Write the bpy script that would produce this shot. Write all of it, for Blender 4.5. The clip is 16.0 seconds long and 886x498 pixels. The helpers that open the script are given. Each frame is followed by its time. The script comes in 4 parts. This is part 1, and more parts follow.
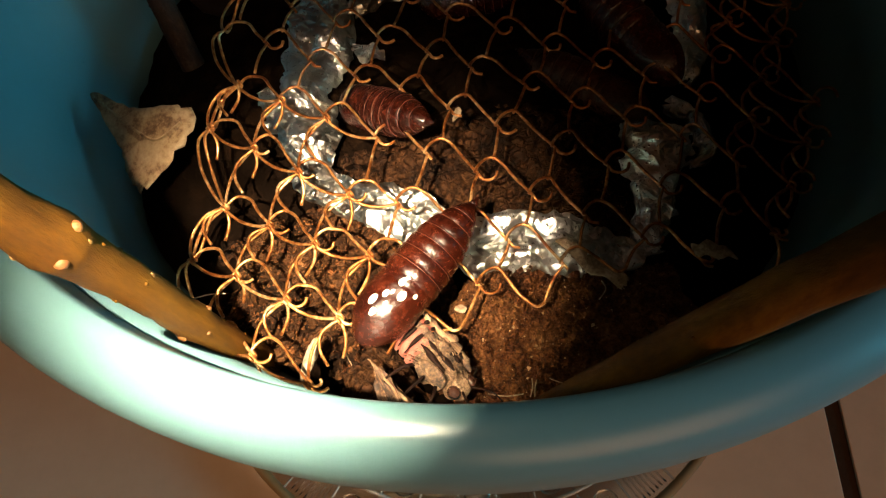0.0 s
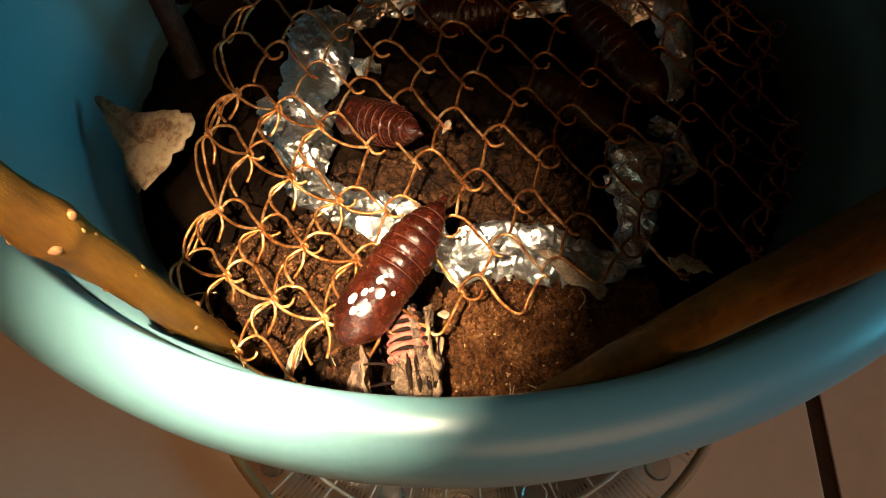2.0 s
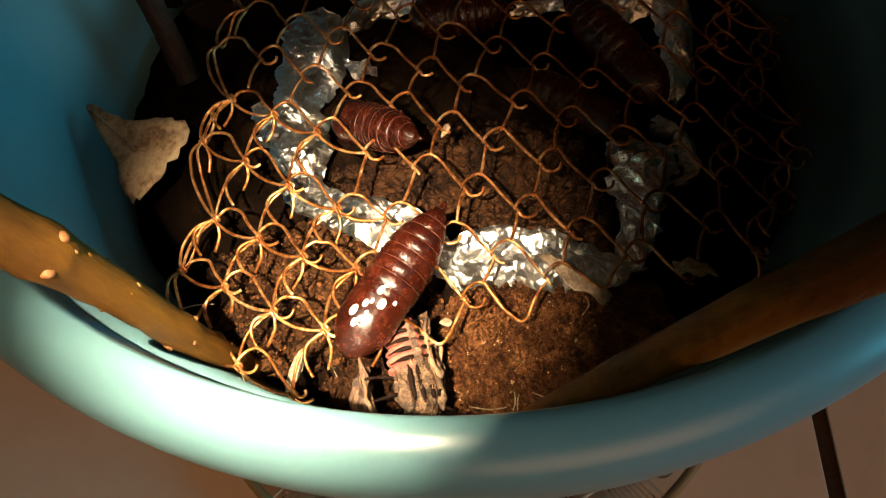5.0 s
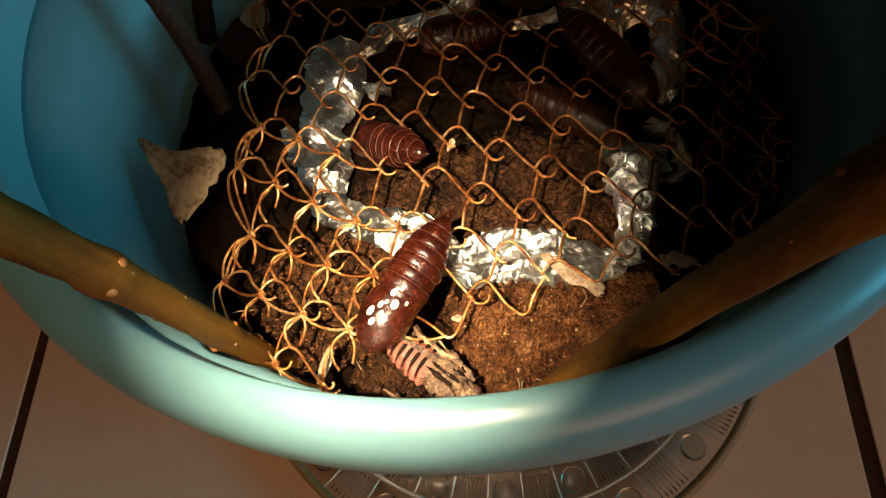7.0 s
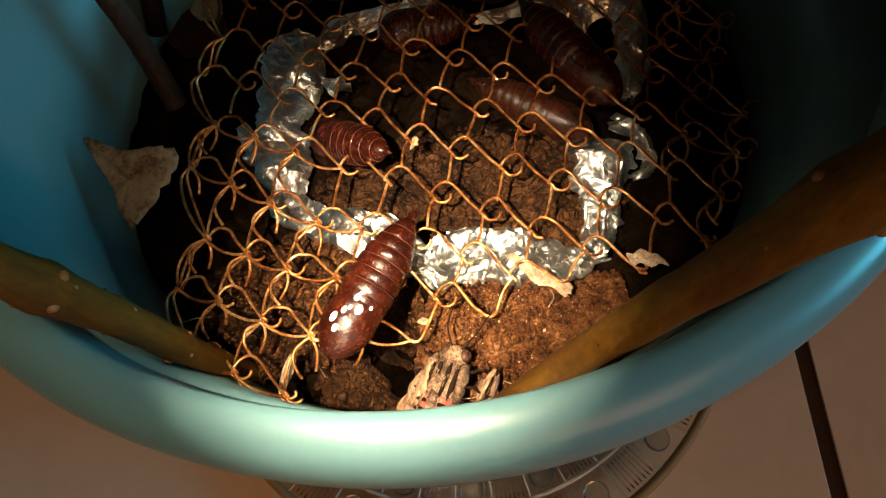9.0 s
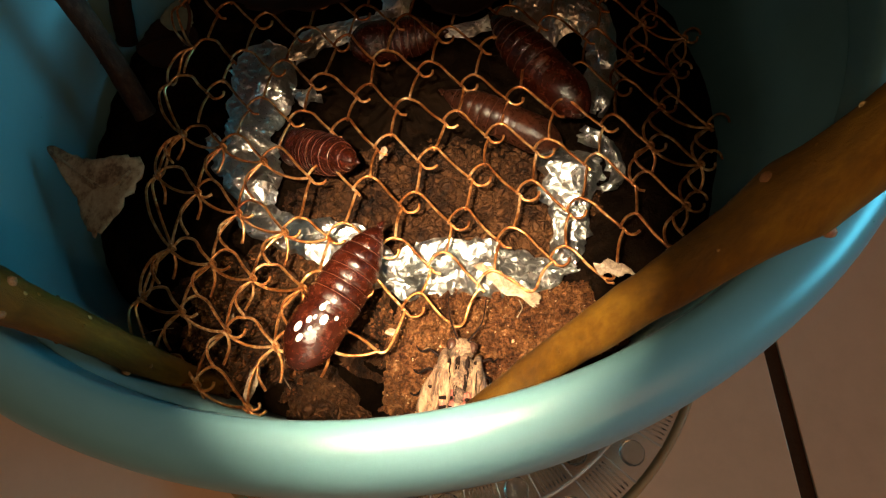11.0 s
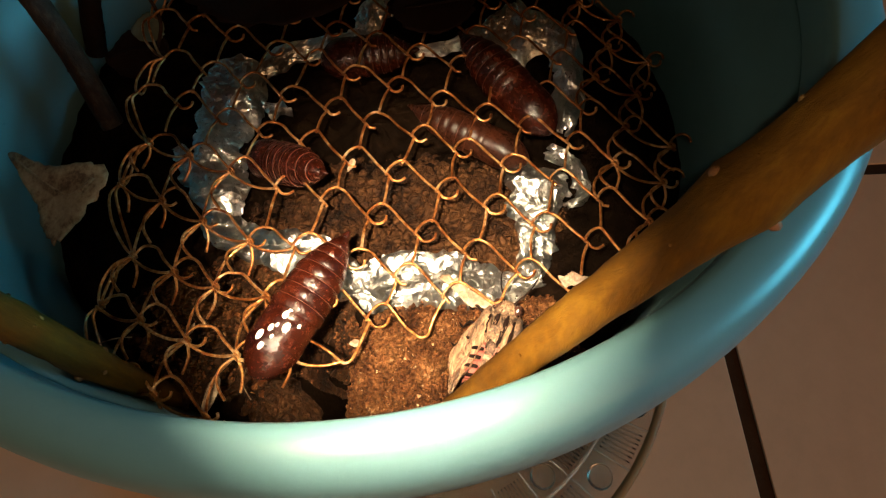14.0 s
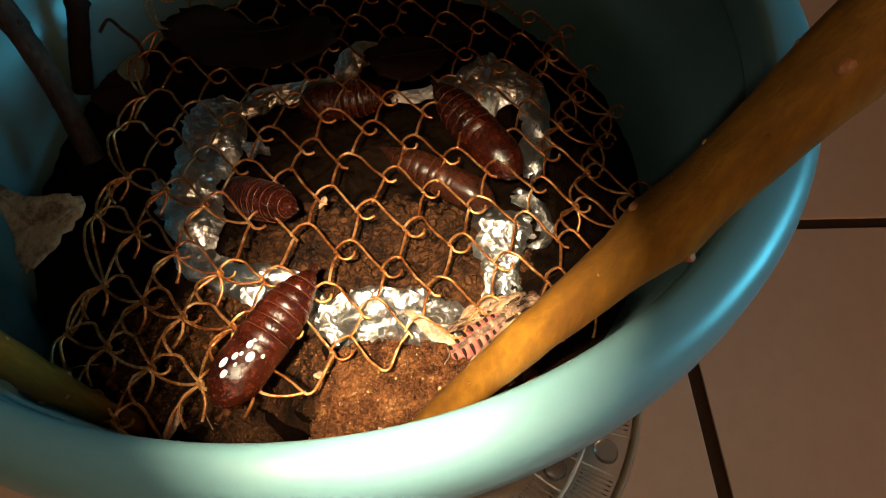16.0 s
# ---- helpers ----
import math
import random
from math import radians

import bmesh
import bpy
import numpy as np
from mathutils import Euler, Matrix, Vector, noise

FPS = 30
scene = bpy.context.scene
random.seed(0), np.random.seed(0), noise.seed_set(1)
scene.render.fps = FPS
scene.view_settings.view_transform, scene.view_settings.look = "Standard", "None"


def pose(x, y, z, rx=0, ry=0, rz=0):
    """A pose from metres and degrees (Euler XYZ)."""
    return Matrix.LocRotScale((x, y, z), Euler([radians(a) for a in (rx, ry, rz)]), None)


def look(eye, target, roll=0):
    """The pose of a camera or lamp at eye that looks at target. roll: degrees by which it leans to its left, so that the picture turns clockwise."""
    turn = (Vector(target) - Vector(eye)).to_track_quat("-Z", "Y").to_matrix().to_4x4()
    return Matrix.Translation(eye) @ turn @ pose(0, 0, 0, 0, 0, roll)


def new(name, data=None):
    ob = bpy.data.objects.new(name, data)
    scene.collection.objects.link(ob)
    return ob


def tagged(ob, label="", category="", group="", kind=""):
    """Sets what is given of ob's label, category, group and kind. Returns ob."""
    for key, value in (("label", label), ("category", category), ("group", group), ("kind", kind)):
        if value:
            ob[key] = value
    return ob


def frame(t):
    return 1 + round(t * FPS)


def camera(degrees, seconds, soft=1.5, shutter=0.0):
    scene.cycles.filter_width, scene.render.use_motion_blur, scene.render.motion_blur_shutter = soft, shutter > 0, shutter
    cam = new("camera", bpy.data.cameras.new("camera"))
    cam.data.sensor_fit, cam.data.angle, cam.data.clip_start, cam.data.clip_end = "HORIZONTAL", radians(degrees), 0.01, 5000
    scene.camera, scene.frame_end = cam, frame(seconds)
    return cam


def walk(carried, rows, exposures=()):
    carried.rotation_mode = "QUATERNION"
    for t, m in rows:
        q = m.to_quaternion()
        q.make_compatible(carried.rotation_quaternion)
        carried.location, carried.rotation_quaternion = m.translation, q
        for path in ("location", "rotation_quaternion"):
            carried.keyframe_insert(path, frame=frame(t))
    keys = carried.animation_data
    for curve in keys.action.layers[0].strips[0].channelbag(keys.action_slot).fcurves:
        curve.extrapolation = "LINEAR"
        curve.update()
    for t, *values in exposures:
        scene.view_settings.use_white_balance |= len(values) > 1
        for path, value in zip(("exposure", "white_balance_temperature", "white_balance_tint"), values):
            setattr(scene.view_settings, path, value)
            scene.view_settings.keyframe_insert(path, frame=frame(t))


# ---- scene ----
cam = camera(69.7, 16.0, soft=1.25)
# seconds, place of the eye in metres, turn in degrees
PATH = [
    (0.0, 0.00304, 0.00068, 0.34991, 23.19, 2.98, -0.95),
    (0.5, 0.00666, -0.00042, 0.35227, 23.76, 3.07, -0.59),
    (1.0, 0.00624, -0.00079, 0.35052, 24.23, 2.52, -0.38),
    (1.5, 0.00722, -0.00163, 0.35138, 24.44, 2.42, 0.04),
    (2.0, 0.00692, -0.00368, 0.35279, 24.94, 2.36, 0.67),
    (2.5, 0.00616, -0.00679, 0.35386, 25.69, 1.75, 1.50),
    (3.0, 0.00736, -0.00170, 0.35271, 24.33, 2.83, 0.37),
    (3.5, 0.00544, 0.00089, 0.35118, 22.73, 3.17, -0.74),
    (6.0, 0.00768, -0.00319, 0.35477, 25.29, 2.16, -0.09),
    (6.5, 0.01438, -0.00507, 0.36095, 22.68, 6.80, -1.04),
    (7.0, 0.01736, -0.00510, 0.36750, 23.89, 7.61, -0.96),
    (7.5, 0.01105, -0.00215, 0.36652, 22.81, 7.00, -1.52),
    (8.0, 0.00757, 0.00005, 0.36514, 21.92, 6.20, -2.17),
    (8.5, 0.01289, -0.00202, 0.36486, 22.62, 5.37, -2.55),
    (9.0, 0.01666, -0.00133, 0.36462, 22.99, 4.90, -3.07),
    (11.5, 0.01996, -0.00446, 0.36272, 25.03, 2.99, -3.73),
    (12.0, 0.02044, -0.00618, 0.36303, 25.57, 2.59, -3.74),
    (12.5, 0.02155, -0.00656, 0.36300, 26.14, 2.15, -4.03),
    (13.0, 0.02054, -0.00686, 0.36180, 26.48, 1.81, -3.90),
    (13.5, 0.02066, -0.00655, 0.36117, 26.79, 1.42, -4.04),
    (14.0, 0.02163, -0.00729, 0.36104, 27.16, 0.92, -3.93),
    (14.5, 0.02158, -0.00769, 0.36027, 27.62, 0.28, -3.96),
    (15.0, 0.02384, -0.00913, 0.35997, 28.45, -0.18, -4.18),
    (15.5, 0.02538, -0.01137, 0.36122, 29.46, -0.71, -3.96),
    (16.0, 0.02661, -0.01276, 0.36486, 31.38, -0.87, -3.44),
]
walk(cam, [(t, pose(x, y, z, rx, ry, rz)) for t, x, y, z, rx, ry, rz in PATH], exposures=[(0.0, 0.0), (16.0, 0.0)])

# ---------------------------------------------------------------- light of the room
world = bpy.data.worlds.new("room_world")
scene.world = world
world.use_nodes = True
world.node_tree.nodes["Background"].inputs[0].default_value = (0.5, 0.6, 0.7, 1)
world.node_tree.nodes["Background"].inputs[1].default_value = 0.004


def area_lamp(name, eye, target, w, h, power, colour):
    data = bpy.data.lights.new(name, "AREA")
    data.shape, data.size, data.size_y = "RECTANGLE", w, h
    data.energy, data.color = power, colour
    ob = new(name, data)
    ob.matrix_world = look(eye, target)
    return ob


SIDE_LIGHT, ROOM_LIGHT, LED, SPILL = 3.2, 20.5, 64000.0, 2300.0
# Unseen cool lamp added on the right; narrow spread keeps it off the floor.
area_lamp("cool_side_light", (1.40, 0.02, 0.61), (0.0, 0.13, 0.42), 1.6, 0.40, SIDE_LIGHT, (0.10, 0.66, 0.92)).data.spread = math.radians(42)
area_lamp("room_lamp", (0.95, -1.75, 1.25), (0.1, 0.0, 0.0), 2.0, 1.3, ROOM_LIGHT, (1.0, 0.50, 0.22))


# ---------------------------------------------------------------- materials
def material(name):
    m = bpy.data.materials.new(name)
    m.use_nodes = True
    t = m.node_tree
    return m, t, t.nodes["Principled BSDF"]


def node(t, kind, **ins):
    n = t.nodes.new("ShaderNode" + kind)
    for k, v in ins.items():
        n.inputs[k.replace("_", " ")].default_value = v
    return n


def ramp(t, fac, stops):
    r = t.nodes.new("ShaderNodeValToRGB")
    e = r.color_ramp.elements
    e[0].position, e[0].color = stops[0][0], (*stops[0][1], 1)
    e[1].position, e[1].color = stops[-1][0], (*stops[-1][1], 1)
    for p, c in stops[1:-1]:
        x = e.new(p)
        x.color = (*c, 1)
    t.links.new(fac, r.inputs[0])
    return r


def coords(t, scale=(1, 1, 1)):
    c = t.nodes.new("ShaderNodeTexCoord")
    m = t.nodes.new("ShaderNodeMapping")
    m.inputs["Scale"].default_value = scale
    t.links.new(c.outputs["Object"], m.inputs[0])
    return m.outputs[0]


def noise_tex(t, vec, scale, detail=6.0, rough=0.6):
    n = node(t, "TexNoise", Scale=scale, Detail=detail, Roughness=rough)
    t.links.new(vec, n.inputs["Vector"])
    return n.outputs["Fac"]


def bump(t, b, height, strength, distance, prev=None):
    n = node(t, "Bump", Strength=strength, Distance=distance)
    t.links.new(height, n.inputs["Height"])
    if prev:
        t.links.new(prev, n.inputs["Normal"])
    t.links.new(n.outputs[0], b.inputs["Normal"])
    return n.outputs[0]


def surface(name, stops, scale, rough=(0.5, 0.7), stretch=(1, 1, 1), fine=None, metal=0.0, relief=0.3, depth=0.001, spec=0.5):
    """Two scales of noise in colour, one in roughness, relief from both."""
    m, t, b = material(name)
    v = coords(t, stretch)
    big = noise_tex(t, v, scale)
    small = noise_tex(t, v, fine or scale * 7, 8.0, 0.7)
    col = ramp(t, mixed_value(t, big, small), stops).outputs[0]
    t.links.new(col, b.inputs["Base Color"])
    rr = node(t, "MapRange", To_Min=rough[0], To_Max=rough[1])
    t.links.new(small, rr.inputs["Value"])
    t.links.new(rr.outputs[0], b.inputs["Roughness"])
    b.inputs["Metallic"].default_value = metal
    b.inputs["Specular IOR Level"].default_value = spec
    if relief:
        first = bump(t, b, big, relief * 0.6, depth)
        bump(t, b, small, relief, depth * 0.4, first)
    return m


def mixed_value(t, a, b, share=0.45):
    n = t.nodes.new("ShaderNodeMix")
    n.data_type = "FLOAT"
    n.inputs[0].default_value = share
    t.links.new(a, n.inputs[2])
    t.links.new(b, n.inputs[3])
    return n.outputs[0]


def crumble(mat, cells, strength):
    """Crumbs a few millimetres across, parted by fine cracks."""
    crumb_t, crumb_b = mat.node_tree, mat.node_tree.nodes["Principled BSDF"]
    warp = node(crumb_t, "VectorMath")
    warp.operation = "MULTIPLY_ADD"
    crumb_t.links.new(noise_tex(crumb_t, coords(crumb_t), 260), warp.inputs[0])
    warp.inputs[1].default_value = (0.004, 0.004, 0.004)
    crumb_t.links.new(coords(crumb_t), warp.inputs[2])
    crumb_tex = node(crumb_t, "TexVoronoi", Scale=cells)
    crumb_tex.feature = "DISTANCE_TO_EDGE"
    crumb_t.links.new(warp.outputs[0], crumb_tex.inputs["Vector"])
    crumb_edge = node(crumb_t, "MapRange", From_Min=0.0, From_Max=0.16)
    crumb_t.links.new(crumb_tex.outputs["Distance"], crumb_edge.inputs["Value"])
    bump(crumb_t, crumb_b, crumb_edge.outputs[0], strength, 0.0016, crumb_b.inputs["Normal"].links[0].from_socket)


POT = surface("teal_plastic", [(0.3, (0.082, 0.170, 0.188)), (0.5, (0.090, 0.184, 0.202)), (0.7, (0.098, 0.196, 0.214))], 14, (0.24, 0.36), relief=0.06, depth=0.0004)
SOIL = surface("clay_soil", [(0.35, (0.005984, 0.001795, 0.0005984)), (0.43, (0.05386, 0.01616, 0.004787)), (0.52, (0.1376, 0.05086, 0.01556)), (0.60, (0.2214, 0.09272, 0.03112)), (0.68, (0.371, 0.2394, 0.1317))], 170, (0.7, 0.95), fine=800, relief=1.0, depth=0.0030, spec=0.12)
GRIT = surface("pale_grit", [(0.3, (0.24, 0.12, 0.05)), (0.5, (0.38, 0.22, 0.11)), (0.7, (0.55, 0.38, 0.22))], 300, (0.6, 0.85))
# Darker copy of the clay; weaker torch light is put into its colour.
DIM_CLAY = surface("dim_clay", [(0.38, (0.0030, 0.0011, 0.0004)), (0.46, (0.022, 0.0078, 0.0022)), (0.55, (0.052, 0.020, 0.0060)), (0.68, (0.105, 0.046, 0.016))], 70, (0.6, 0.9), fine=520, relief=0.8, depth=0.0014, spec=0.12)
crumble(SOIL, 430.0, 0.85)
crumble(DIM_CLAY, 330.0, 0.8)
WIRE = surface("rusty_wire", [(0.34, (0.050, 0.012, 0.003)), (0.45, (0.24, 0.075, 0.016)), (0.54, (0.50, 0.22, 0.07)), (0.64, (0.84, 0.60, 0.34))], 190, (0.22, 0.5), fine=900, metal=0.75, relief=0.4, depth=0.0002)
FOIL = surface("aluminium_foil", [(0.3, (0.78, 0.76, 0.72)), (0.7, (0.93, 0.92, 0.90))], 420, (0.23, 0.34), fine=1300, metal=1.0, relief=0.07, depth=0.0005)
ft, fb = FOIL.node_tree, FOIL.node_tree.nodes["Principled BSDF"]
crinkle = ft.nodes.new("ShaderNodeTexVoronoi")
crinkle.feature = "DISTANCE_TO_EDGE"
crinkle.inputs["Scale"].default_value = 300
crinkle.inputs["Randomness"].default_value = 1.0
ft.links.new(coords(ft), crinkle.inputs["Vector"])
crease_line = node(ft, "MapRange", From_Min=0.0, From_Max=0.30)
ft.links.new(crinkle.outputs["Distance"], crease_line.inputs["Value"])
bump(ft, fb, crease_line.outputs[0], 0.36, 0.0006, fb.inputs["Normal"].links[0].from_socket)
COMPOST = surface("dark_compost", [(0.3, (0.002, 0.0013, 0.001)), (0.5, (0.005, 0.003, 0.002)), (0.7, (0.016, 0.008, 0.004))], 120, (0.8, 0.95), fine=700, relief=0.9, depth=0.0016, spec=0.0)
CHITIN = surface("pupa_shell", [(0.36, (0.0070, 0.0013, 0.0006)), (0.5, (0.0220, 0.0034, 0.0013)), (0.70, (0.060, 0.0115, 0.0045))], 180, (0.15, 0.36), fine=800, relief=0.55, depth=0.0006, spec=0.40)
CHITIN_EDGE = surface("pupa_segment_edge", [(0.36, (0.020, 0.005, 0.003)), (0.5, (0.055, 0.015, 0.008)), (0.66, (0.13, 0.045, 0.025))], 420, (0.25, 0.5), fine=1100, relief=0.3, depth=0.0003)
CHITIN_DARK = surface("dark_pupa_shell", [(0.3, (0.006, 0.002, 0.001)), (0.5, (0.020, 0.006, 0.003)), (0.72, (0.05, 0.013, 0.005))], 190, (0.20, 0.36), fine=1200, relief=0.5, depth=0.0004, spec=0.2)
SPOT = surface("pale_flecks", [(0.3, (0.75, 0.68, 0.6)), (0.7, (0.9, 0.86, 0.8))], 400, (0.4, 0.6))
BARK = surface("green_brown_bark", [(0.34, (0.034, 0.0108, 0.0010)), (0.5, (0.090, 0.037, 0.0022)), (0.66, (0.165, 0.079, 0.006))], 70, (0.55, 0.8), stretch=(1, 1, 0.22), fine=520, relief=0.9, depth=0.0009, spec=0.14)
SCAR = surface("red_brown_scar", [(0.3, (0.06, 0.018, 0.004)), (0.5, (0.14, 0.048, 0.008)), (0.7, (0.24, 0.11, 0.02))], 400, (0.5, 0.75), relief=0.6, depth=0.0006)
LENTICEL = surface("pale_lenticel", [(0.3, (0.12, 0.060, 0.013)), (0.7, (0.25, 0.14, 0.045))], 500, (0.5, 0.75), relief=0.4, depth=0.0003, spec=0.2)
TWIG = surface("old_twig_bark", [(0.34, (0.006, 0.0024, 0.0012)), (0.5, (0.021, 0.009, 0.0045)), (0.66, (0.051, 0.03, 0.018))], 120, (0.6, 0.85), stretch=(1, 1, 0.4), relief=0.9, depth=0.0012, spec=0.15)
DRY_LEAF = surface("dry_leaf", [(0.36, (0.035, 0.016, 0.007)), (0.44, (0.12, 0.062, 0.028)), (0.52, (0.25, 0.16, 0.085)), (0.66, (0.36, 0.26, 0.155))], 95, (0.55, 0.8), fine=500, relief=0.4, depth=0.0006, spec=0.2)
DARK_LEAF = surface("rotten_leaf", [(0.3, (0.004, 0.002, 0.0015)), (0.6, (0.012, 0.005, 0.003)), (0.8, (0.03, 0.014, 0.007))], 90, (0.6, 0.9), relief=0.5, depth=0.0008, spec=0.08)
GREY_LEAF = surface("grey_green_leaf", [(0.3, (0.05, 0.06, 0.04)), (0.7, (0.13, 0.15, 0.10))], 120, (0.6, 0.8), relief=0.4, depth=0.0005)
HUSK = surface("pale_husk", [(0.36, (0.072, 0.036, 0.018)), (0.5, (0.216, 0.144, 0.0864)), (0.66, (0.4032, 0.3168, 0.2232))], 300, (0.45, 0.75), fine=1300, relief=0.7, depth=0.0004)
FUR = surface("cream_fur", [(0.40, (0.018, 0.009, 0.005)), (0.49, (0.105, 0.056, 0.028)), (0.61, (0.32, 0.205, 0.12))], 300, (0.7, 0.9), fine=1800, relief=0.7, depth=0.0006)
DARK_FUR = surface("dark_fur", [(0.4, (0.010, 0.005, 0.004)), (0.52, (0.085, 0.045, 0.026)), (0.64, (0.32, 0.20, 0.12))], 500, (0.7, 0.9), fine=1800, relief=0.7, depth=0.0006)
PINK = surface("pink_fur", [(0.36, (0.13, 0.028, 0.018)), (0.64, (0.43, 0.12, 0.085))], 400, (0.7, 0.9), relief=0.4, depth=0.0004)
WING = surface("crumpled_wing", [(0.42, (0.014, 0.006, 0.003)), (0.48, (0.09, 0.042, 0.020)), (0.58, (0.29, 0.175, 0.095))], 260, (0.6, 0.85), stretch=(1, 0.16, 1), fine=1500, relief=0.6, depth=0.0006)
EYE = surface("insect_eye", [(0.3, (0.02, 0.008, 0.006)), (0.7, (0.06, 0.025, 0.015))], 300, (0.12, 0.2))
TILE = surface("beige_tile", [(0.3, (0.61, 0.43, 0.30)), (0.5, (0.69, 0.49, 0.345)), (0.7, (0.74, 0.54, 0.39))], 5, (0.3, 0.45), fine=60, relief=0.04, depth=0.0006)
GROUT = surface("dark_grout", [(0.3, (0.035, 0.017, 0.009)), (0.7, (0.07, 0.036, 0.019))], 40, (0.85, 0.95), fine=500, relief=0.5, spec=0.1)
DARK_WALL = surface("dark_wall", [(0.3, (0.10, 0.08, 0.065)), (0.7, (0.13, 0.105, 0.085))], 4, (0.8, 0.95), relief=0.1)
SOOT = surface("matt_black_lining", [(0.3, (0.002, 0.002, 0.002)), (0.7, (0.004, 0.004, 0.004))], 80, (0.95, 1.0), spec=0.0)
BLACK = surface("black_plastic", [(0.3, (0.012, 0.012, 0.013)), (0.7, (0.025, 0.025, 0.026))], 50, (0.4, 0.55))

GLASS, gt, gb = material("pressed_glass")
gb.inputs["Base Color"].default_value = (0.86, 0.84, 0.8, 1)
gb.inputs["Transmission Weight"].default_value = 1.0
gb.inputs["Roughness"].default_value = 0.24
gb.inputs["IOR"].default_value = 1.48
gb.inputs["Specular IOR Level"].default_value = 0.25

# Half-opaque white glass: the glints along the ribs are put into its colour.
GLINT_GLASS, ft, fb = material("glint_glass")
fb.inputs["Base Color"].default_value = (0.9, 0.87, 0.8, 1)
fb.inputs["Transmission Weight"].default_value = 0.55
fb.inputs["Roughness"].default_value = 0.22
fb.inputs["IOR"].default_value = 1.48
AMBER, at, ab = material("tinted_glass_edge")
ab.inputs["Base Color"].default_value = (0.34, 0.21, 0.09, 1)
ab.inputs["Transmission Weight"].default_value = 0.15
ab.inputs["Roughness"].default_value = 0.5
ab.inputs["IOR"].default_value = 1.48

GLOW, lt, lb = material("lit_led")
lb.inputs["Base Color"].default_value = (0.9, 0.85, 0.7, 1)
lb.inputs["Emission Color"].default_value = (1.0, 0.78, 0.51, 1)
lb.inputs["Emission Strength"].default_value = LED


# Glow of the discs added to the torch head as spill light.
GLOW_SPILL, st, sb = material("lit_spill_disc")
sb.inputs["Base Color"].default_value = (0.9, 0.85, 0.7, 1)
sb.inputs["Emission Color"].default_value = (1.0, 0.78, 0.51, 1)
sb.inputs["Emission Strength"].default_value = SPILL


# ---------------------------------------------------------------- mesh tools
def part(name, data, mat, parent=None, label="", smooth=True):
    """Links a bmesh or (verts, faces) as one mesh object under a thing or a part."""
    me = bpy.data.meshes.new(name)
    if isinstance(data, tuple):
        me.from_pydata([tuple(v) for v in data[0]], [], data[1])
    else:
        data.to_mesh(me)
        data.free()
    if smooth:
        me.polygons.foreach_set("use_smooth", [True] * len(me.polygons))
    me.materials.append(mat)
    me.update()
    ob = new(name, me)
    if parent:
        ob.parent = parent
    if label:
        ob["label"] = label
    return ob


def thing(name, label, category, group="", m=None):
    ob = new(name)
    ob.empty_display_size = 0.01
    if m is not None:
        ob.matrix_world = m
    return tagged(ob, label, category, group)


def joined(*pieces):
    verts, faces = [], []
    for v, f in pieces:
        k = len(verts)
        verts += list(v)
        faces += [tuple(i + k for i in face) for face in f]
    return verts, faces


def tube(points, radius, sides=6, closed=False, caps=True, squash=1.0):
    """A round sweep along points; radius is a number or a list."""
    pts = [Vector(p) for p in points]
    n = len(pts)
    rad = [radius] * n if isinstance(radius, (int, float)) else list(radius)
    verts, faces = [], []
    ref = None
    for i, p in enumerate(pts):
        a = pts[(i - 1) % n] if closed or i else p
        b = pts[(i + 1) % n] if closed or i < n - 1 else p
        d = (b - a).normalized()
        if ref is None:
            ref = d.orthogonal().normalized()
        ref = (ref - d * ref.dot(d)).normalized()
        side = d.cross(ref)
        for k in range(sides):
            w = 2 * math.pi * k / sides
            verts.append(p + (ref * math.cos(w) + side * math.sin(w) * squash) * rad[i])
    for i in range(n if closed else n - 1):
        j = (i + 1) % n
        for k in range(sides):
            l = (k + 1) % sides
            faces.append((i * sides + k, i * sides + l, j * sides + l, j * sides + k))
    if caps and not closed:
        faces.append(tuple(range(sides))[::-1])
        faces.append(tuple((n - 1) * sides + k for k in range(sides)))
    return verts, faces


def spline(pts, steps=6, closed=False):
    pts = [Vector(p) for p in pts]
    n = len(pts)
    out = []
    for i in range(n if closed else n - 1):
        if closed:
            a, b, c, d = (pts[(i + k) % n] for k in (-1, 0, 1, 2))
        else:
            a, b, c, d = pts[max(i - 1, 0)], pts[i], pts[i + 1], pts[min(i + 2, n - 1)]
        for s in range(steps):
            u = s / steps
            out.append(0.5 * (2 * b + (c - a) * u + (2 * a - 5 * b + 4 * c - d) * u * u + (3 * b - 3 * c + d - a) * u ** 3))
    if not closed:
        out.append(pts[-1])
    return out


def lathe(profile, sides=128, centre=(0, 0, 0), oval=1.0):
    verts, faces = [], []
    n = len(profile)
    for k in range(sides):
        w = 2 * math.pi * k / sides
        for r, z in profile:
            verts.append((centre[0] + r * math.cos(w) * (oval(r, math.cos(w)) if callable(oval) else oval), centre[1] + r * math.sin(w), centre[2] + z))
    for k in range(sides):
        l = (k + 1) % sides
        for i in range(n - 1):
            faces.append((k * n + i, l * n + i, l * n + i + 1, k * n + i + 1))
    return verts, faces


def box(x0, y0, z0, x1, y1, z1, bevel=0.0):
    bm = bmesh.new()
    bmesh.ops.create_cube(bm, size=1)
    bmesh.ops.scale(bm, vec=(x1 - x0, y1 - y0, z1 - z0), verts=bm.verts)
    bmesh.ops.translate(bm, vec=((x0 + x1) / 2, (y0 + y1) / 2, (z0 + z1) / 2), verts=bm.verts)
    if bevel:
        bmesh.ops.bevel(bm, geom=bm.edges[:], offset=bevel, segments=2, affect="EDGES", profile=0.5)
    return bm


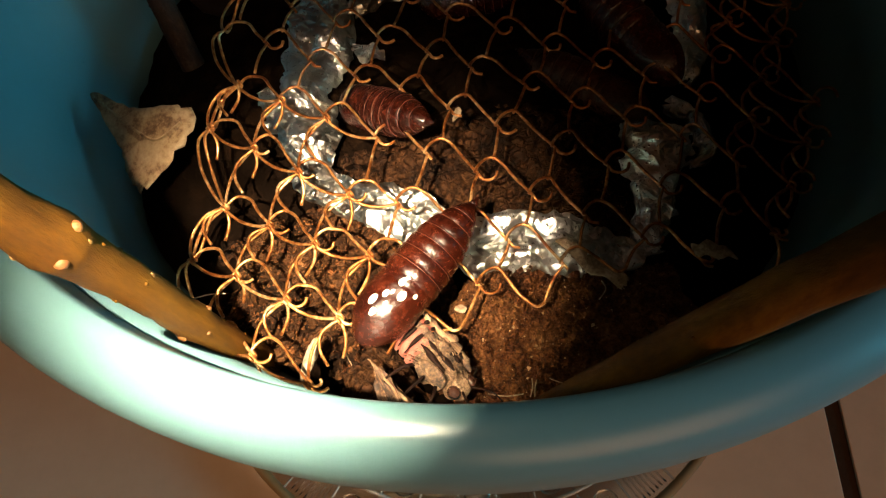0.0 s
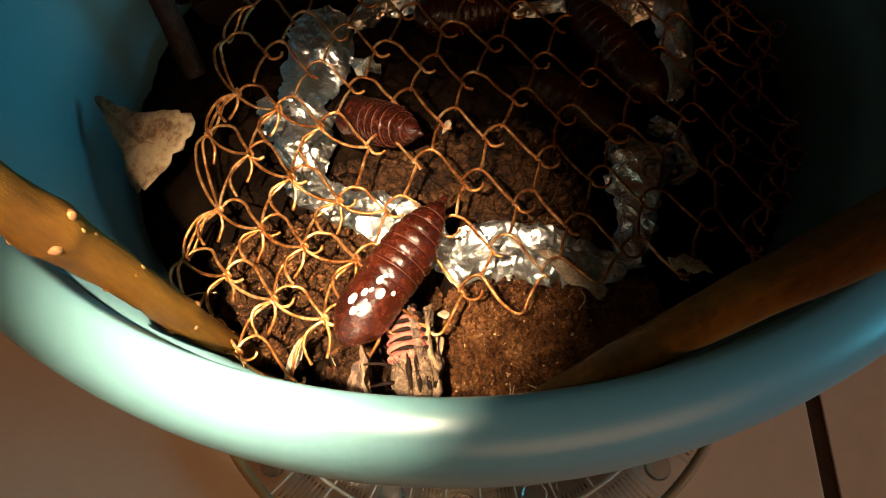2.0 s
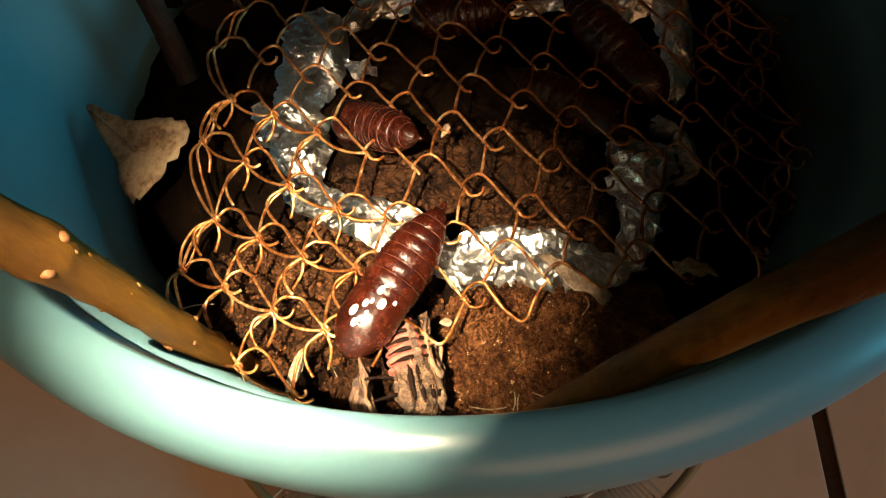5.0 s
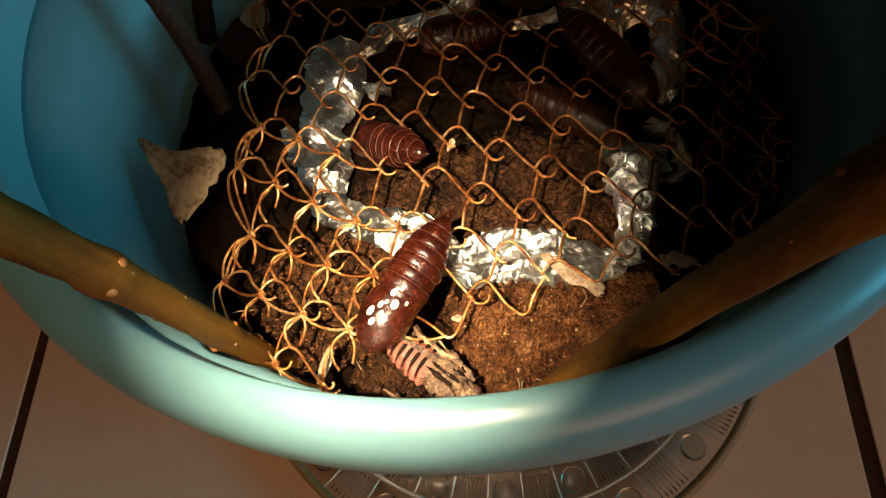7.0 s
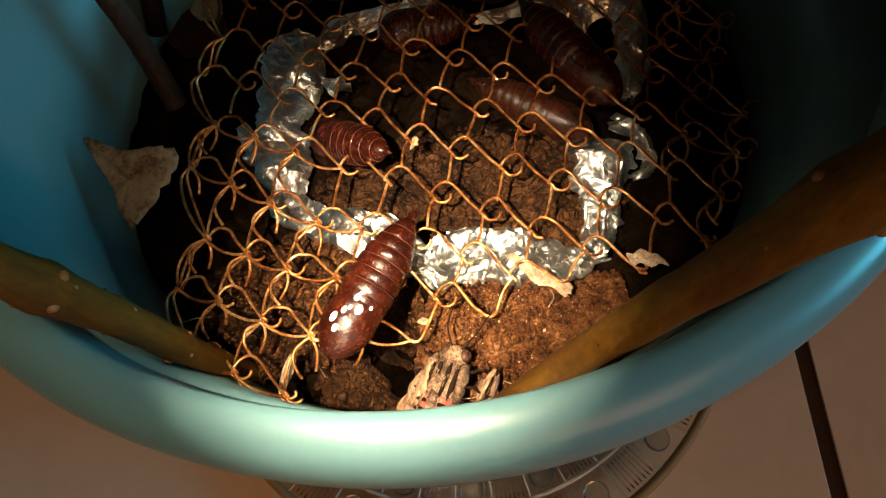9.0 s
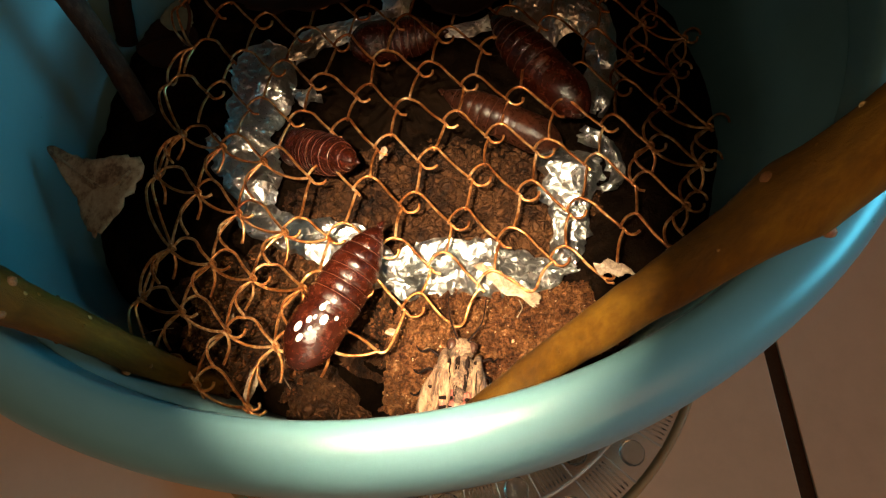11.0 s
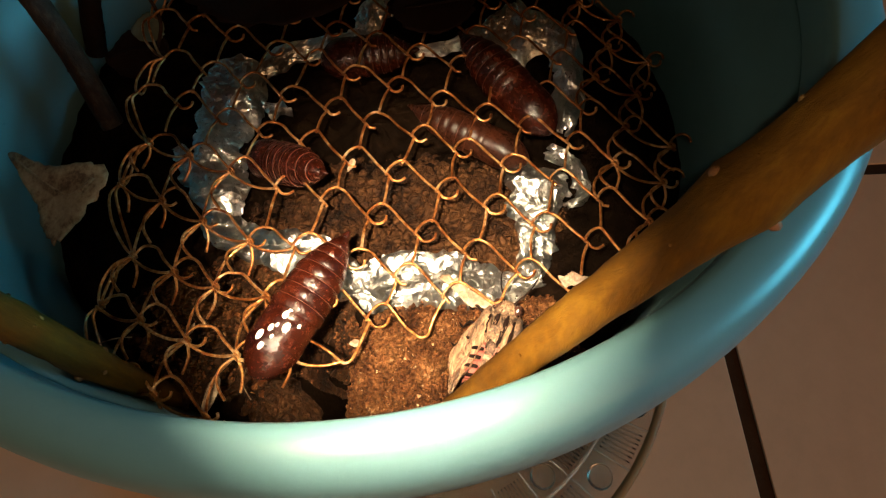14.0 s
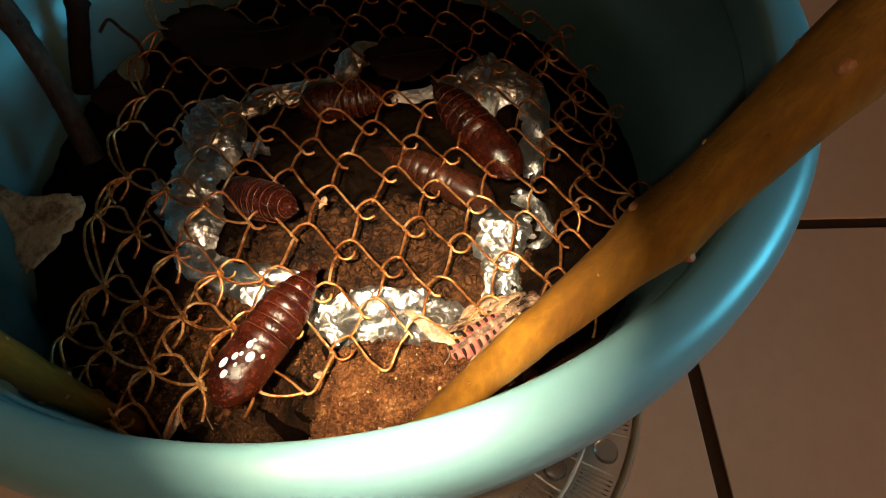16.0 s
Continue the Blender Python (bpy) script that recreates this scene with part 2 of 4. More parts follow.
def fuzz(p, scale):
    return noise.noise(Vector(p) * scale)


# ---------------------------------------------------------------- the room
def build_room():
    # Unseen enclosure, coloured dark so that little light bounces back into the pot.
    for name, b in (("wall_north", (-1.5, 2.4, 0, 1.5, 2.5, 2.4)), ("wall_south", (-1.5, -2.5, 0, 1.5, -2.4, 2.4)),
                    ("wall_east", (1.5, -2.5, 0, 1.6, 2.5, 2.4)), ("wall_west", (-1.6, -2.5, 0, -1.5, 2.5, 2.4))):
        tagged(part(name, box(*b), DARK_WALL, smooth=False), "unseen room wall, darkened to cut bounce light", "wall", kind="structure")
    tagged(part("ceiling", box(-1.6, -2.5, 2.4, 1.6, 2.5, 2.5), DARK_WALL, smooth=False), "unseen ceiling, darkened to cut bounce light", "ceiling", kind="structure")


TILE_PITCH, FLOOR_TURN = 0.487, 0.0253


def build_floor():
    floor = tagged(part("floor", box(-1.5, -2.4, -0.05, 1.5, 2.4, -0.0015), GROUT, smooth=False), "beige glossy floor tiles with dark brown grout", "floor", kind="structure")
    half = TILE_PITCH / 2 - 0.0042
    data = box(-half, -half, -0.008, half, half, 0.0, 0.0005)
    first = part("tile", data, TILE, floor, smooth=False)
    mesh = first.data
    turn = Matrix.Rotation(-FLOOR_TURN, 4, "Z")
    for i in range(-3, 4):
        for j in range(-5, 5):
            c = turn @ Vector((0.1892 + (i - 0.5) * TILE_PITCH, 0.2244 + (j - 0.5) * TILE_PITCH, 0))
            ob = first if (i, j) == (-3, -5) else new("tile", mesh)
            ob.parent = floor
            ob.matrix_basis = Matrix.Translation(c) @ turn @ Matrix.Rotation(math.pi / 2 * ((i * 3 + j) % 4), 4, "Z")


# ---------------------------------------------------------------- pot and plate
PX, PY = 0.0027, 0.1314      # axis of the pot


def build_plate():
    plate = thing("glass_plate", "clear pressed glass plate with a ribbed border under the pot", "plate", m=pose(PX, PY, 0))
    prof = [(0.0, 0.004), (0.09, 0.004), (0.118, 0.006), (0.138, 0.011), (0.149, 0.0140), (0.1515, 0.0140), (0.1515, 0.0115),
            (0.149, 0.0090), (0.138, 0.006), (0.118, 0.0012), (0.09, 0.0005), (0.0, 0.0005)]
    part("dish", lathe(prof, 160), GLASS, plate)

    def level(r):
        return float(np.interp(r, [0.09, 0.118, 0.138, 0.149], [0.004, 0.006, 0.011, 0.014]))

    def ray_line(r0, r1, w, lift):
        return [(r * math.cos(w), r * math.sin(w), level(r) + lift) for r in np.linspace(r0, r1, 5)]

    ring = [(0.1275 * math.cos(w), 0.1275 * math.sin(w), level(0.1275) + 0.0005) for w in np.linspace(0, 2 * math.pi, 160, endpoint=False)]
    part("ridge", tube(ring, 0.0010, 6, True), GLINT_GLASS, plate)
    rim = [(0.1512 * math.cos(w), 0.1512 * math.sin(w), 0.0138) for w in np.linspace(0, 2 * math.pi, 160, endpoint=False)]
    part("edge_bead", tube(rim, 0.0026, 6, True), AMBER, plate, "brown tinted edge")
    for k in range(40):
        w = math.radians(-40.6 + 9 * k)
        part("rib", tube(ray_line(0.1285, 0.1490, w, 0.0004), 0.0006, 5), GLINT_GLASS, plate)
        part("rib", tube(ray_line(0.1080, 0.1265, w, 0.0004), 0.0006, 5), GLINT_GLASS, plate)
        v = w - math.radians(4.5)
        for row, (ra, rb) in enumerate(((0.1295, 0.1480), (0.1095, 0.1260))):
            if (k + row) % 2 == 0:
                rm = (ra + rb) / 2
                bm = bmesh.new()
                bmesh.ops.create_uvsphere(bm, u_segments=14, v_segments=8, radius=0.0068)
                bmesh.ops.scale(bm, vec=(1, 1, 0.24), verts=bm.verts)
                bmesh.ops.translate(bm, vec=(rm * math.cos(v), rm * math.sin(v), level(rm)), verts=bm.verts)
                part("stud", bm, GLASS, plate)
            else:
                for q in range(-3, 4):
                    part("flute", tube(ray_line(ra + 0.001, rb - 0.001, v + q * 0.018, 0.0001), 0.00045, 4), GLASS, plate)


def build_pot():
    pot = thing("plant_pot", "teal plastic plant pot with a rolled rim, filled with soil", "pot", m=pose(PX, PY, 0))
    outer = [(0.0, 0.0162), (0.083, 0.0162), (0.086, 0.0185), (0.097, 0.10), (0.1100, 0.20), (0.1165, 0.246)]
    inner = [(0.1145, 0.250), (0.1078, 0.20), (0.095, 0.10), (0.083, 0.022), (0.0, 0.022)]
    part("body", lathe(outer + inner, 160, oval=1.014), POT, pot)
    lip = [(0.1146, 0.2495), (0.1152, 0.2570), (0.1155, 0.2592), (0.1160, 0.2600), (0.1174, 0.2604), (0.1190, 0.2604), (0.1208, 0.2600), (0.1225, 0.2593),
           (0.1239, 0.2583), (0.1250, 0.2570), (0.1258, 0.2553), (0.1264, 0.2530), (0.1266, 0.2505), (0.1268, 0.2470), (0.1268, 0.2420), (0.1262, 0.2412), (0.1254, 0.2414), (0.1252, 0.2470), (0.1240, 0.2500), (0.1168, 0.2490)]
    part("rim", lathe(lip, 192, oval=lambda r, side: float(np.interp(r, [0.1165, 0.1260], [1.014 - 0.026 * abs(side), 1.030]))), POT, pot)


# ---------------------------------------------------------------- soil
def bell(x, y, cx, cy, rx, ry):
    return math.exp(-((x - cx) / rx) ** 2 - ((y - cy) / ry) ** 2)


def soil_height(x, y):
    """Rough level of the ground, for things that lie on it."""
    h = 0.1935
    for k in range(len(CLODS)):
        d = clod_depth(k, x, y)
        if d > 0:
            h = max(h, 0.1945 + CLODS[k][5] * min(1.0, d / 0.35) ** 0.6)
    return h


CLODS = (("sloping clay clod by the rim, finely cracked", 0.0270, 0.042, 0.0335, 0.0245, 0.0085, 150, 0.58),
         ("block of clay soil broken by angular cracks, inside the foil ring", 0.014, 0.090, 0.0465, 0.0260, 0.0040, 88, 0.42),
         ("crumbly clay clod under the folded netting", -0.034, 0.0590, 0.030, 0.0215, 0.0034, 120, 0.6),
         ("small crumbly clay clod against the pot rim", -0.0195, 0.0290, 0.0105, 0.0110, 0.0025, 190, 0.4))


def clod_depth(k, x, y):
    """How far the point lies inside clod k: 1 in the middle, 0 at its edge."""
    _, cx, cy, rx, ry, _, _, _ = CLODS[k]
    w = (0.16, 0.16, 0.30, 0.55)[k] * fuzz((x + k, y, 0), 75) + (0.10 if k < 2 else 0.18) * fuzz((x, y + k, 0), 210)
    return 1 - math.hypot((x - cx) / rx, (y - cy) / ry) + w


def gap(x, y):
    return 0.036 * bell(x, y, -0.0085, 0.0465, 0.0055, 0.0125)


def clod_top(k, x, y):
    label, cx, cy, rx, ry, rise, cells, deep = CLODS[k]
    p = Vector((x, y, 0.1 * k))
    d = clod_depth(k, x, y)
    q = p + 0.0022 * Vector((fuzz(p, 110), fuzz(p + Vector((3, 1, 2)), 110), 0))
    near = noise.voronoi(q * cells)[0]
    crack = max(0.0, 1 - (near[1] - near[0]) / 0.11)
    z = 0.1945 + rise * min(1.0, max(0.0, d) / 0.35) ** 0.6
    z += 0.0016 * fuzz(p, 60) + 0.0012 * fuzz(p, 170) + 0.0015 * fuzz(p, 480) + 0.0009 * fuzz(p, 1200)
    if k == 1:
        z -= 0.11 * max(0.0, y - 0.078)
    z -= 0.0060 * deep * crack ** 1.5
    z -= 0.0014 * max(0.0, 1 - 3.0 * noise.voronoi(p * 420)[0][0])
    bend = p + 0.004 * Vector((fuzz(p + Vector((7, 0, 0)), 260), fuzz(p + Vector((0, 7, 0)), 260), 0))
    if k == 0:
        z -= 0.0066 * max(0.0, 1 - abs(fuzz(bend, 150)) / 0.10) * max(0.0, min(1.0, 3 * fuzz(p + Vector((2, 5, 0)), 120) + 0.3))
    return z - gap(x, y)


def build_soil():
    rings, sides = 120, 260
    verts, faces = [], []
    for i in range(rings + 1):
        r = 0.1066 * (i / rings) ** 0.8
        for k in range(sides):
            w = 2 * math.pi * k / sides
            x, y = PX + r * math.cos(w), PY + r * math.sin(w)
            p = Vector((x, y, 0))
            z = 0.1925 - 0.010 * max(0.0, (r - 0.085) / 0.02) ** 2 * (1 - bell(x, y, 0.02, 0.025, 0.03, 0.02)) - gap(x, y)
            z += 0.0026 * fuzz(p, 55) + 0.0016 * fuzz(p, 150) + 0.0010 * fuzz(p, 420)
            verts.append((x, y, z))
    for i in range(rings):
        for k in range(sides):
            l = (k + 1) % sides
            faces.append((i * sides + k, (i + 1) * sides + k, (i + 1) * sides + l, i * sides + l))
    tagged(part("soil", (verts, faces), COMPOST), "near-black compost filling the pot", "soil", kind="stuff")
    for k, (label, cx, cy, rx, ry, rise, cells, deep) in enumerate(CLODS):
        n = 230 if k == 0 else 180
        index, verts, faces = {}, [], []
        for i in range(n + 1):
            for j in range(n + 1):
                x, y = cx + rx * 1.25 * (2 * i / n - 1), cy + ry * 1.25 * (2 * j / n - 1)
                if clod_depth(k, x, y) > -0.04 and math.hypot(x - PX, y - PY) < 0.1085:
                    index[i, j] = len(verts)
                    verts.append((x, y, clod_top(k, x, y)))
        for i in range(n):
            for j in range(n):
                c = [index.get(q) for q in ((i, j), (i + 1, j), (i + 1, j + 1), (i, j + 1))]
                if None not in c:
                    faces.append(tuple(c))
        clod = thing("clay_clod", label, "soil clod", "clay clods in the pot")
        # only the front clod keeps the brighter clay, the others take the dimmed copy
        part("crust", (verts, faces), (SOIL, DIM_CLAY, DIM_CLAY, DIM_CLAY)[k], clod)
        rng = random.Random(40 + k)
        for _ in range((34, 10, 20, 7)[k]):
            w, q = rng.uniform(0, 2 * math.pi), rng.uniform(0.25, 0.98)
            x, y = cx + rx * q * math.cos(w), cy + ry * q * math.sin(w)
            if math.hypot(x - PX, y - PY) > 0.104 or gap(x, y) > 0.004:
                continue
            size = rng.uniform(0.0008, 0.0022)
            bm = bmesh.new()
            bmesh.ops.create_icosphere(bm, subdivisions=3, radius=size)
            for v in bm.verts:
                p = v.co + Vector((x, y, k))
                v.co = v.co * (1 + 0.5 * fuzz(p, 450) + 0.3 * fuzz(p, 1100)) * 0.9
                v.co.z *= 0.7
            bmesh.ops.translate(bm, vec=(x, y, clod_top(k, x, y) + size * 0.15), verts=bm.verts)
            part("lump", bm, SOIL if k == 0 else DIM_CLAY, clod)
    rng = random.Random(5)
    crumbs = []
    while len(crumbs) < 5200:
        k = rng.choice((0, 0, 0, 0, 0, 2))
        _, cx, cy, rx, ry, _, _, _ = CLODS[k]
        x, y = cx + rx * rng.uniform(-1.1, 1.1), cy + ry * rng.uniform(-1.1, 1.1)
        if math.hypot(x - PX, y - PY) > 0.105 or clod_depth(k, x, y) < 0.02:
            continue
        s = rng.uniform(0.0002, 0.0007) * (2.2 if rng.random() < 0.14 else 1)
        c = Vector((x, y, clod_top(k, x, y) + 0.0002))
        t = Matrix.Rotation(rng.uniform(0, 6), 3, (rng.uniform(-1, 1), rng.uniform(-1, 1), 1))
        vs = [c + t @ (Vector(v) * s * rng.uniform(0.7, 1.3)) for v in ((1, 0, 0), (-1, 0, 0), (0, 1, 0), (0, -1, 0), (0, 0, 1), (0, 0, -1))]
        crumbs.append((vs, [(0, 2, 4), (2, 1, 4), (1, 3, 4), (3, 0, 4), (2, 0, 5), (1, 2, 5), (3, 1, 5), (0, 3, 5)]))
    tagged(part("soil_crumbs", joined(*crumbs), SOIL, smooth=False), "loose crumbs of reddish brown clay soil", "soil", kind="stuff")
    grit = []
    while len(grit) < 420:
        x, y = 0.027 + 0.033 * rng.uniform(-1, 1), 0.042 + 0.0245 * rng.uniform(-1, 1)
        if math.hypot(x - PX, y - PY) > 0.105 or clod_depth(0, x, y) < 0.02:
            continue
        size = rng.uniform(0.00012, 0.00034) * (2.0 if rng.random() < 0.06 else 1)
        c = Vector((x, y, clod_top(0, x, y) + size * 0.4))
        turn = Matrix.Rotation(rng.uniform(0, 6), 3, (rng.uniform(-1, 1), rng.uniform(-1, 1), 1))
        vs = [c + turn @ (Vector(v) * size * rng.uniform(0.6, 1.5)) for v in ((1, 0, 0), (-1, 0, 0), (0, 1, 0), (0, -1, 0), (0, 0, 1), (0, 0, -1))]
        grit.append((vs, [(0, 2, 4), (2, 1, 4), (1, 3, 4), (3, 0, 4), (2, 0, 5), (1, 2, 5), (3, 1, 5), (0, 3, 5)]))
    tagged(part("soil_grit", joined(*grit), GRIT, smooth=False), "pale grit grains scattered over the clay clod", "grit", kind="stuff")


# ---------------------------------------------------------------- wire netting
NET_O, NET_U, NET_V = Vector((-0.0005, 0.0956)), Vector((0.01225, -0.0060)), Vector((-0.0063, -0.0125))


NET_TURNS = {(2, 4): 0.0046, (3, 3): 0.0030, (4, 2): 0.0049}      # where the front edge turns back without a hook, and how far it is pushed in


def net_height(x, y):
    h = 0.2172
    h -= 0.0030 * bell(x, y, 0.008, 0.046, 0.016, 0.016)
    h -= 0.004 * bell(x, y, -0.07, 0.06, 0.02, 0.05)
    h += 0.003 * bell(x, y, -0.03, 0.052, 0.02, 0.014)
    h -= 0.005 * max(0.0, (x - 0.06) / 0.03)
    return h


def net_node(i, j):
    p = NET_O + NET_U * i + NET_V * j
    p = p + Vector((0.0, 0.0034 * bell(p.x, p.y, 0.002, 0.046, 0.022, 0.013)))
    k = Vector((i * 0.37, j * 0.53, 0.2))
    p = p - Vector((0.0, 0.005 * min(1.0, max(0.0, (-0.012 - p.x) / 0.015)) * min(1.0, max(0.0, (0.095 - p.y) / 0.02))))
    x, y = p.x + 0.0011 * noise.noise(k * 3), p.y + 0.0011 * noise.noise(k * 3 + Vector((9, 4, 1)))
    y += NET_TURNS.get((i, j), 0.0)
    return Vector((x, y, net_height(x, y) - (0.0016 if (i, j) in NET_TURNS else 0.0)))


def net_has(i, j):
    p = NET_O + NET_U * i + NET_V * j
    if p.x < -0.066 or math.hypot(p.x - 0.006, p.y - 0.118) > (0.097 if p.x < -0.02 else 0.09) or p.y < 0.029:
        return False
    if i >= 2 and j > (4, 3, 2, 1)[min(i, 5) - 2]:
        return False
    return True


def build_net():
    net = thing("wire_netting", "rusty woven wire netting over soil and foil, edge folded double", "wire netting", m=pose(0, 0, 0))
    w = 0.00039
    rng = random.Random(3)
    for i in range(-14, 15):
        for j in range(-14, 10):
            if not net_has(i, j):
                continue
            a = net_node(i, j)
            double = (a.x + 0.35 * (a.y - 0.06) < -0.019 and a.y < 0.118) or a.x > 0.072
            strands = []
            up = Vector((0, 0, 1))
            e1 = Vector((NET_U.x, NET_U.y, 0)).normalized()
            e2 = Vector((-e1.y, e1.x, 0))
            ks = rng.uniform(0.85, 1.15)
            def spot(q, u, v, h=0.0):
                return q + (e1 * u + e2 * v) * 0.001 * ks + up * h * 0.001

            arch = [spot(a, -0.5, -0.3, 0.3), spot(a, -0.6, 1.2, 0.4), spot(a, -0.1, 3.1, 0.4), spot(a, 0.9, 4.5, 0.4), spot(a, 2.2, 5.0, 0.4)]
            inner = net_has(i - 1, j)
            if (i, j) in NET_TURNS:
                continue
            if net_has(i + 1, j):
                b = net_node(i + 1, j)
                sag = rng.uniform(-0.3, 0.3) * 0.001
                slope = [a.lerp(b, 0.36) + e2 * (0.0045 + sag), a.lerp(b, 0.66) + e2 * (0.0022 + sag), b + e1 * 0.0002]
                tail = [spot(b, 1.5, -0.7, -0.3), spot(b, 3.1, -0.3, -0.4), spot(b, 4.1, 1.0, -0.2), spot(b, 3.9, 2.3, 0.1)][:rng.choice((1, 2, 3, 4, 4))]
                if (i + 1, j) in NET_TURNS:
                    slope, tail = [a.lerp(b, 0.40) + e2 * 0.0036, b - e1 * 0.0042 + e2 * 0.0008, b - e1 * 0.0016], [b - e2 * 0.0004, b + e1 * 0.0012 + e2 * 0.0001, b + e1 * 0.0018 + e2 * 0.0014]
                pts = (arch if inner else [a, spot(a, 1.0, 3.0, 0.3)]) + slope + tail
                strands.append(tube(spline(pts, 4), w, 5))
                if double:
                    low = [a - e2 * 0.0006, a.lerp(b, 0.35) - e2 * 0.0015 - up * 0.001, a.lerp(b, 0.7) - e2 * 0.0012 - up * 0.001, b]
                    strands.append(tube(spline(low, 4), w, 5))
            elif net_has(i, j + 1):
                strands.append(tube(spline(arch + [spot(a, 3.6, 4.6, 0.2), spot(a, 4.4, 3.4, 0.0)], 4), w, 5))
            else:
                strands.append(tube(spline([a + e1 * 0.0004, a + e1 * 0.0018 + e2 * 0.0002, a + e1 * 0.0024 + e2 * 0.0012, a + e1 * 0.0018 + e2 * 0.0019], 4), w, 5))
            if net_has(i, j + 1):
                b = net_node(i, j + 1)
                end = b + e1 * 0.0018 + e2 * 0.0014 if (i, j + 1) in NET_TURNS else b + e1 * 0.0020 + e2 * 0.0050 + up * 0.0001
                d = end - a
                n = Vector((-d.y, d.x, 0)).normalized()
                bw = rng.uniform(-0.0005, 0.0005)
                if double:
                    bw -= 0.0033
                strands.append(tube(spline([a + e1 * 0.0003, a.lerp(end, 0.35) + n * bw, a.lerp(end, 0.7) + n * bw * 0.9, end], 4), w, 5))
            if double:
                # the two layers are tied by a twist at each crossing
                coil = [a + (e1 * math.cos(q) + up * math.sin(q)) * 0.00085 + e2 * 0.00022 * (q - 5.0) for q in np.linspace(0.0, 10.0, 15)]
                strands.append(tube(coil, w * 0.9, 5))
                if net_has(i, j + 1):
                    b = net_node(i, j + 1)
                    strands.append(tube(spline([a, a.lerp(b, 0.4) - e1 * 0.0030 - up * 0.0016, a.lerp(b, 0.75) - e1 * 0.0022 - up * 0.0014, b], 4), w, 5))
            if double and rng.random() < 0.8:
                e = a + Vector((rng.uniform(-0.003, 0.001), rng.uniform(-0.008, -0.005), -0.004))
                strands.append(tube(spline([a, a.lerp(e, 0.5) + Vector((0.001, 0, 0)), e], 4), w, 5))
            if not net_has(i - 1, j) and a.x < -0.03:
                # the fold: loops that turn under and come back at the next row
                nxt = [k for k in range(-14, 15) if net_has(k, j + 1)]
                if nxt:
                    e = net_node(nxt[0], j + 1)
                    out = Vector((-1, 0, 0))
                    for q, far in ((0, 0.0046), (1, 0.0026)):
                        drop = up * (-0.0010 - 0.0022 * q)
                        pts = [a, a.lerp(e, 0.15) + out * far * 0.8, a.lerp(e, 0.48) + out * far + drop, a.lerp(e, 0.82) + out * far * 0.55 + drop, e]
                        strands.append(tube(spline(pts, 5), w, 5))
            part("mesh_link", joined(*strands), WIRE, net)


# ---------------------------------------------------------------- foil
def foil_strip(stations, seed):
    """A crumpled strip of flat facets; each station is x, y, half width, height of its crest."""
    line = spline([(x, y, 0) for x, y, w, h in stations], 11)
    prof = spline([(w, h, 0) for x, y, w, h in stations], 11)
    n, across = len(line) | 1, 17
    line, prof = line + line[-1:], prof + prof[-1:]
    rng = random.Random(seed)

    def place(i, k):
        p, w = line[i], prof[i].x
        d = (line[min(i + 1, n - 1)] - line[max(i - 1, 0)]).normalized()
        side = Vector((-d.y, d.x, 0))
        end = min(1.0, 0.5 + min(i, n - 1 - i) * 0.12)
        v = -1 + 2 * k / (across - 1)
        edge = 1 + 0.24 * fuzz(p + Vector((seed + (3 if v > 0 else 0), 0, 0)), 170) + 0.16 * fuzz(p + Vector((seed, (3 if v > 0 else 0), 0)), 600)
        q = p + side * v * w * 1.04 * edge * end
        z = soil_height(q.x, q.y) * 0.8 + 0.1945 * 0.2 + 0.0012 + prof[i].y * (0.6 + 0.3 * (1 - abs(v) ** 3)) * (0.85 + 0.4 * fuzz(p + Vector((0, 0, seed)), 90)) + 0.50 * (q.y - p.y) + 6.0 * (p.x - 0.012) * (q.x - p.x)
        return Vector((q.x, q.y, z))

    # big folds first, then smaller ones half way between them, twice
    shift = {}
    for step, flat, tall in ((4, 0.0011, 0.00042), (2, 0.0006, 0.00024), (1, 0.00015, 0.00006)):
        for i in range(0, n + 4, step):
            for k in range(0, across + 4, step):
                if (i, k) in shift:
                    continue
                big = step * 2
                near = [shift[q] for q in {(i - i % big, k - k % big), (i - i % big + (big if i % big else 0), k - k % big + (big if k % big else 0))} if q in shift]
                mean = sum(near, Vector()) / len(near) if near else Vector()
                shift[i, k] = mean + Vector((rng.uniform(-1, 1) * flat, rng.uniform(-1, 1) * flat, rng.gauss(0, 1) * tall))
    grid = {(i, k): place(i, k) + shift[i, k] for i in range(n) for k in range(across)}
    verts = [grid[i, k] for i in range(n) for k in range(across)]
    faces = []
    for i in range(n - 1):
        for k in range(across - 1):
            a, b, c, e = i * across + k, (i + 1) * across + k, (i + 1) * across + k + 1, i * across + k + 1
            faces += [(a, b, c), (a, c, e)] if (i // 2 + k // 2) % 2 else [(a, b, e), (b, c, e)]
    m = len(verts)
    verts += [p - Vector((0, 0, 0.0002)) for p in verts]
    faces += [tuple(m + i for i in f[::-1]) for f in faces]
    return verts, faces


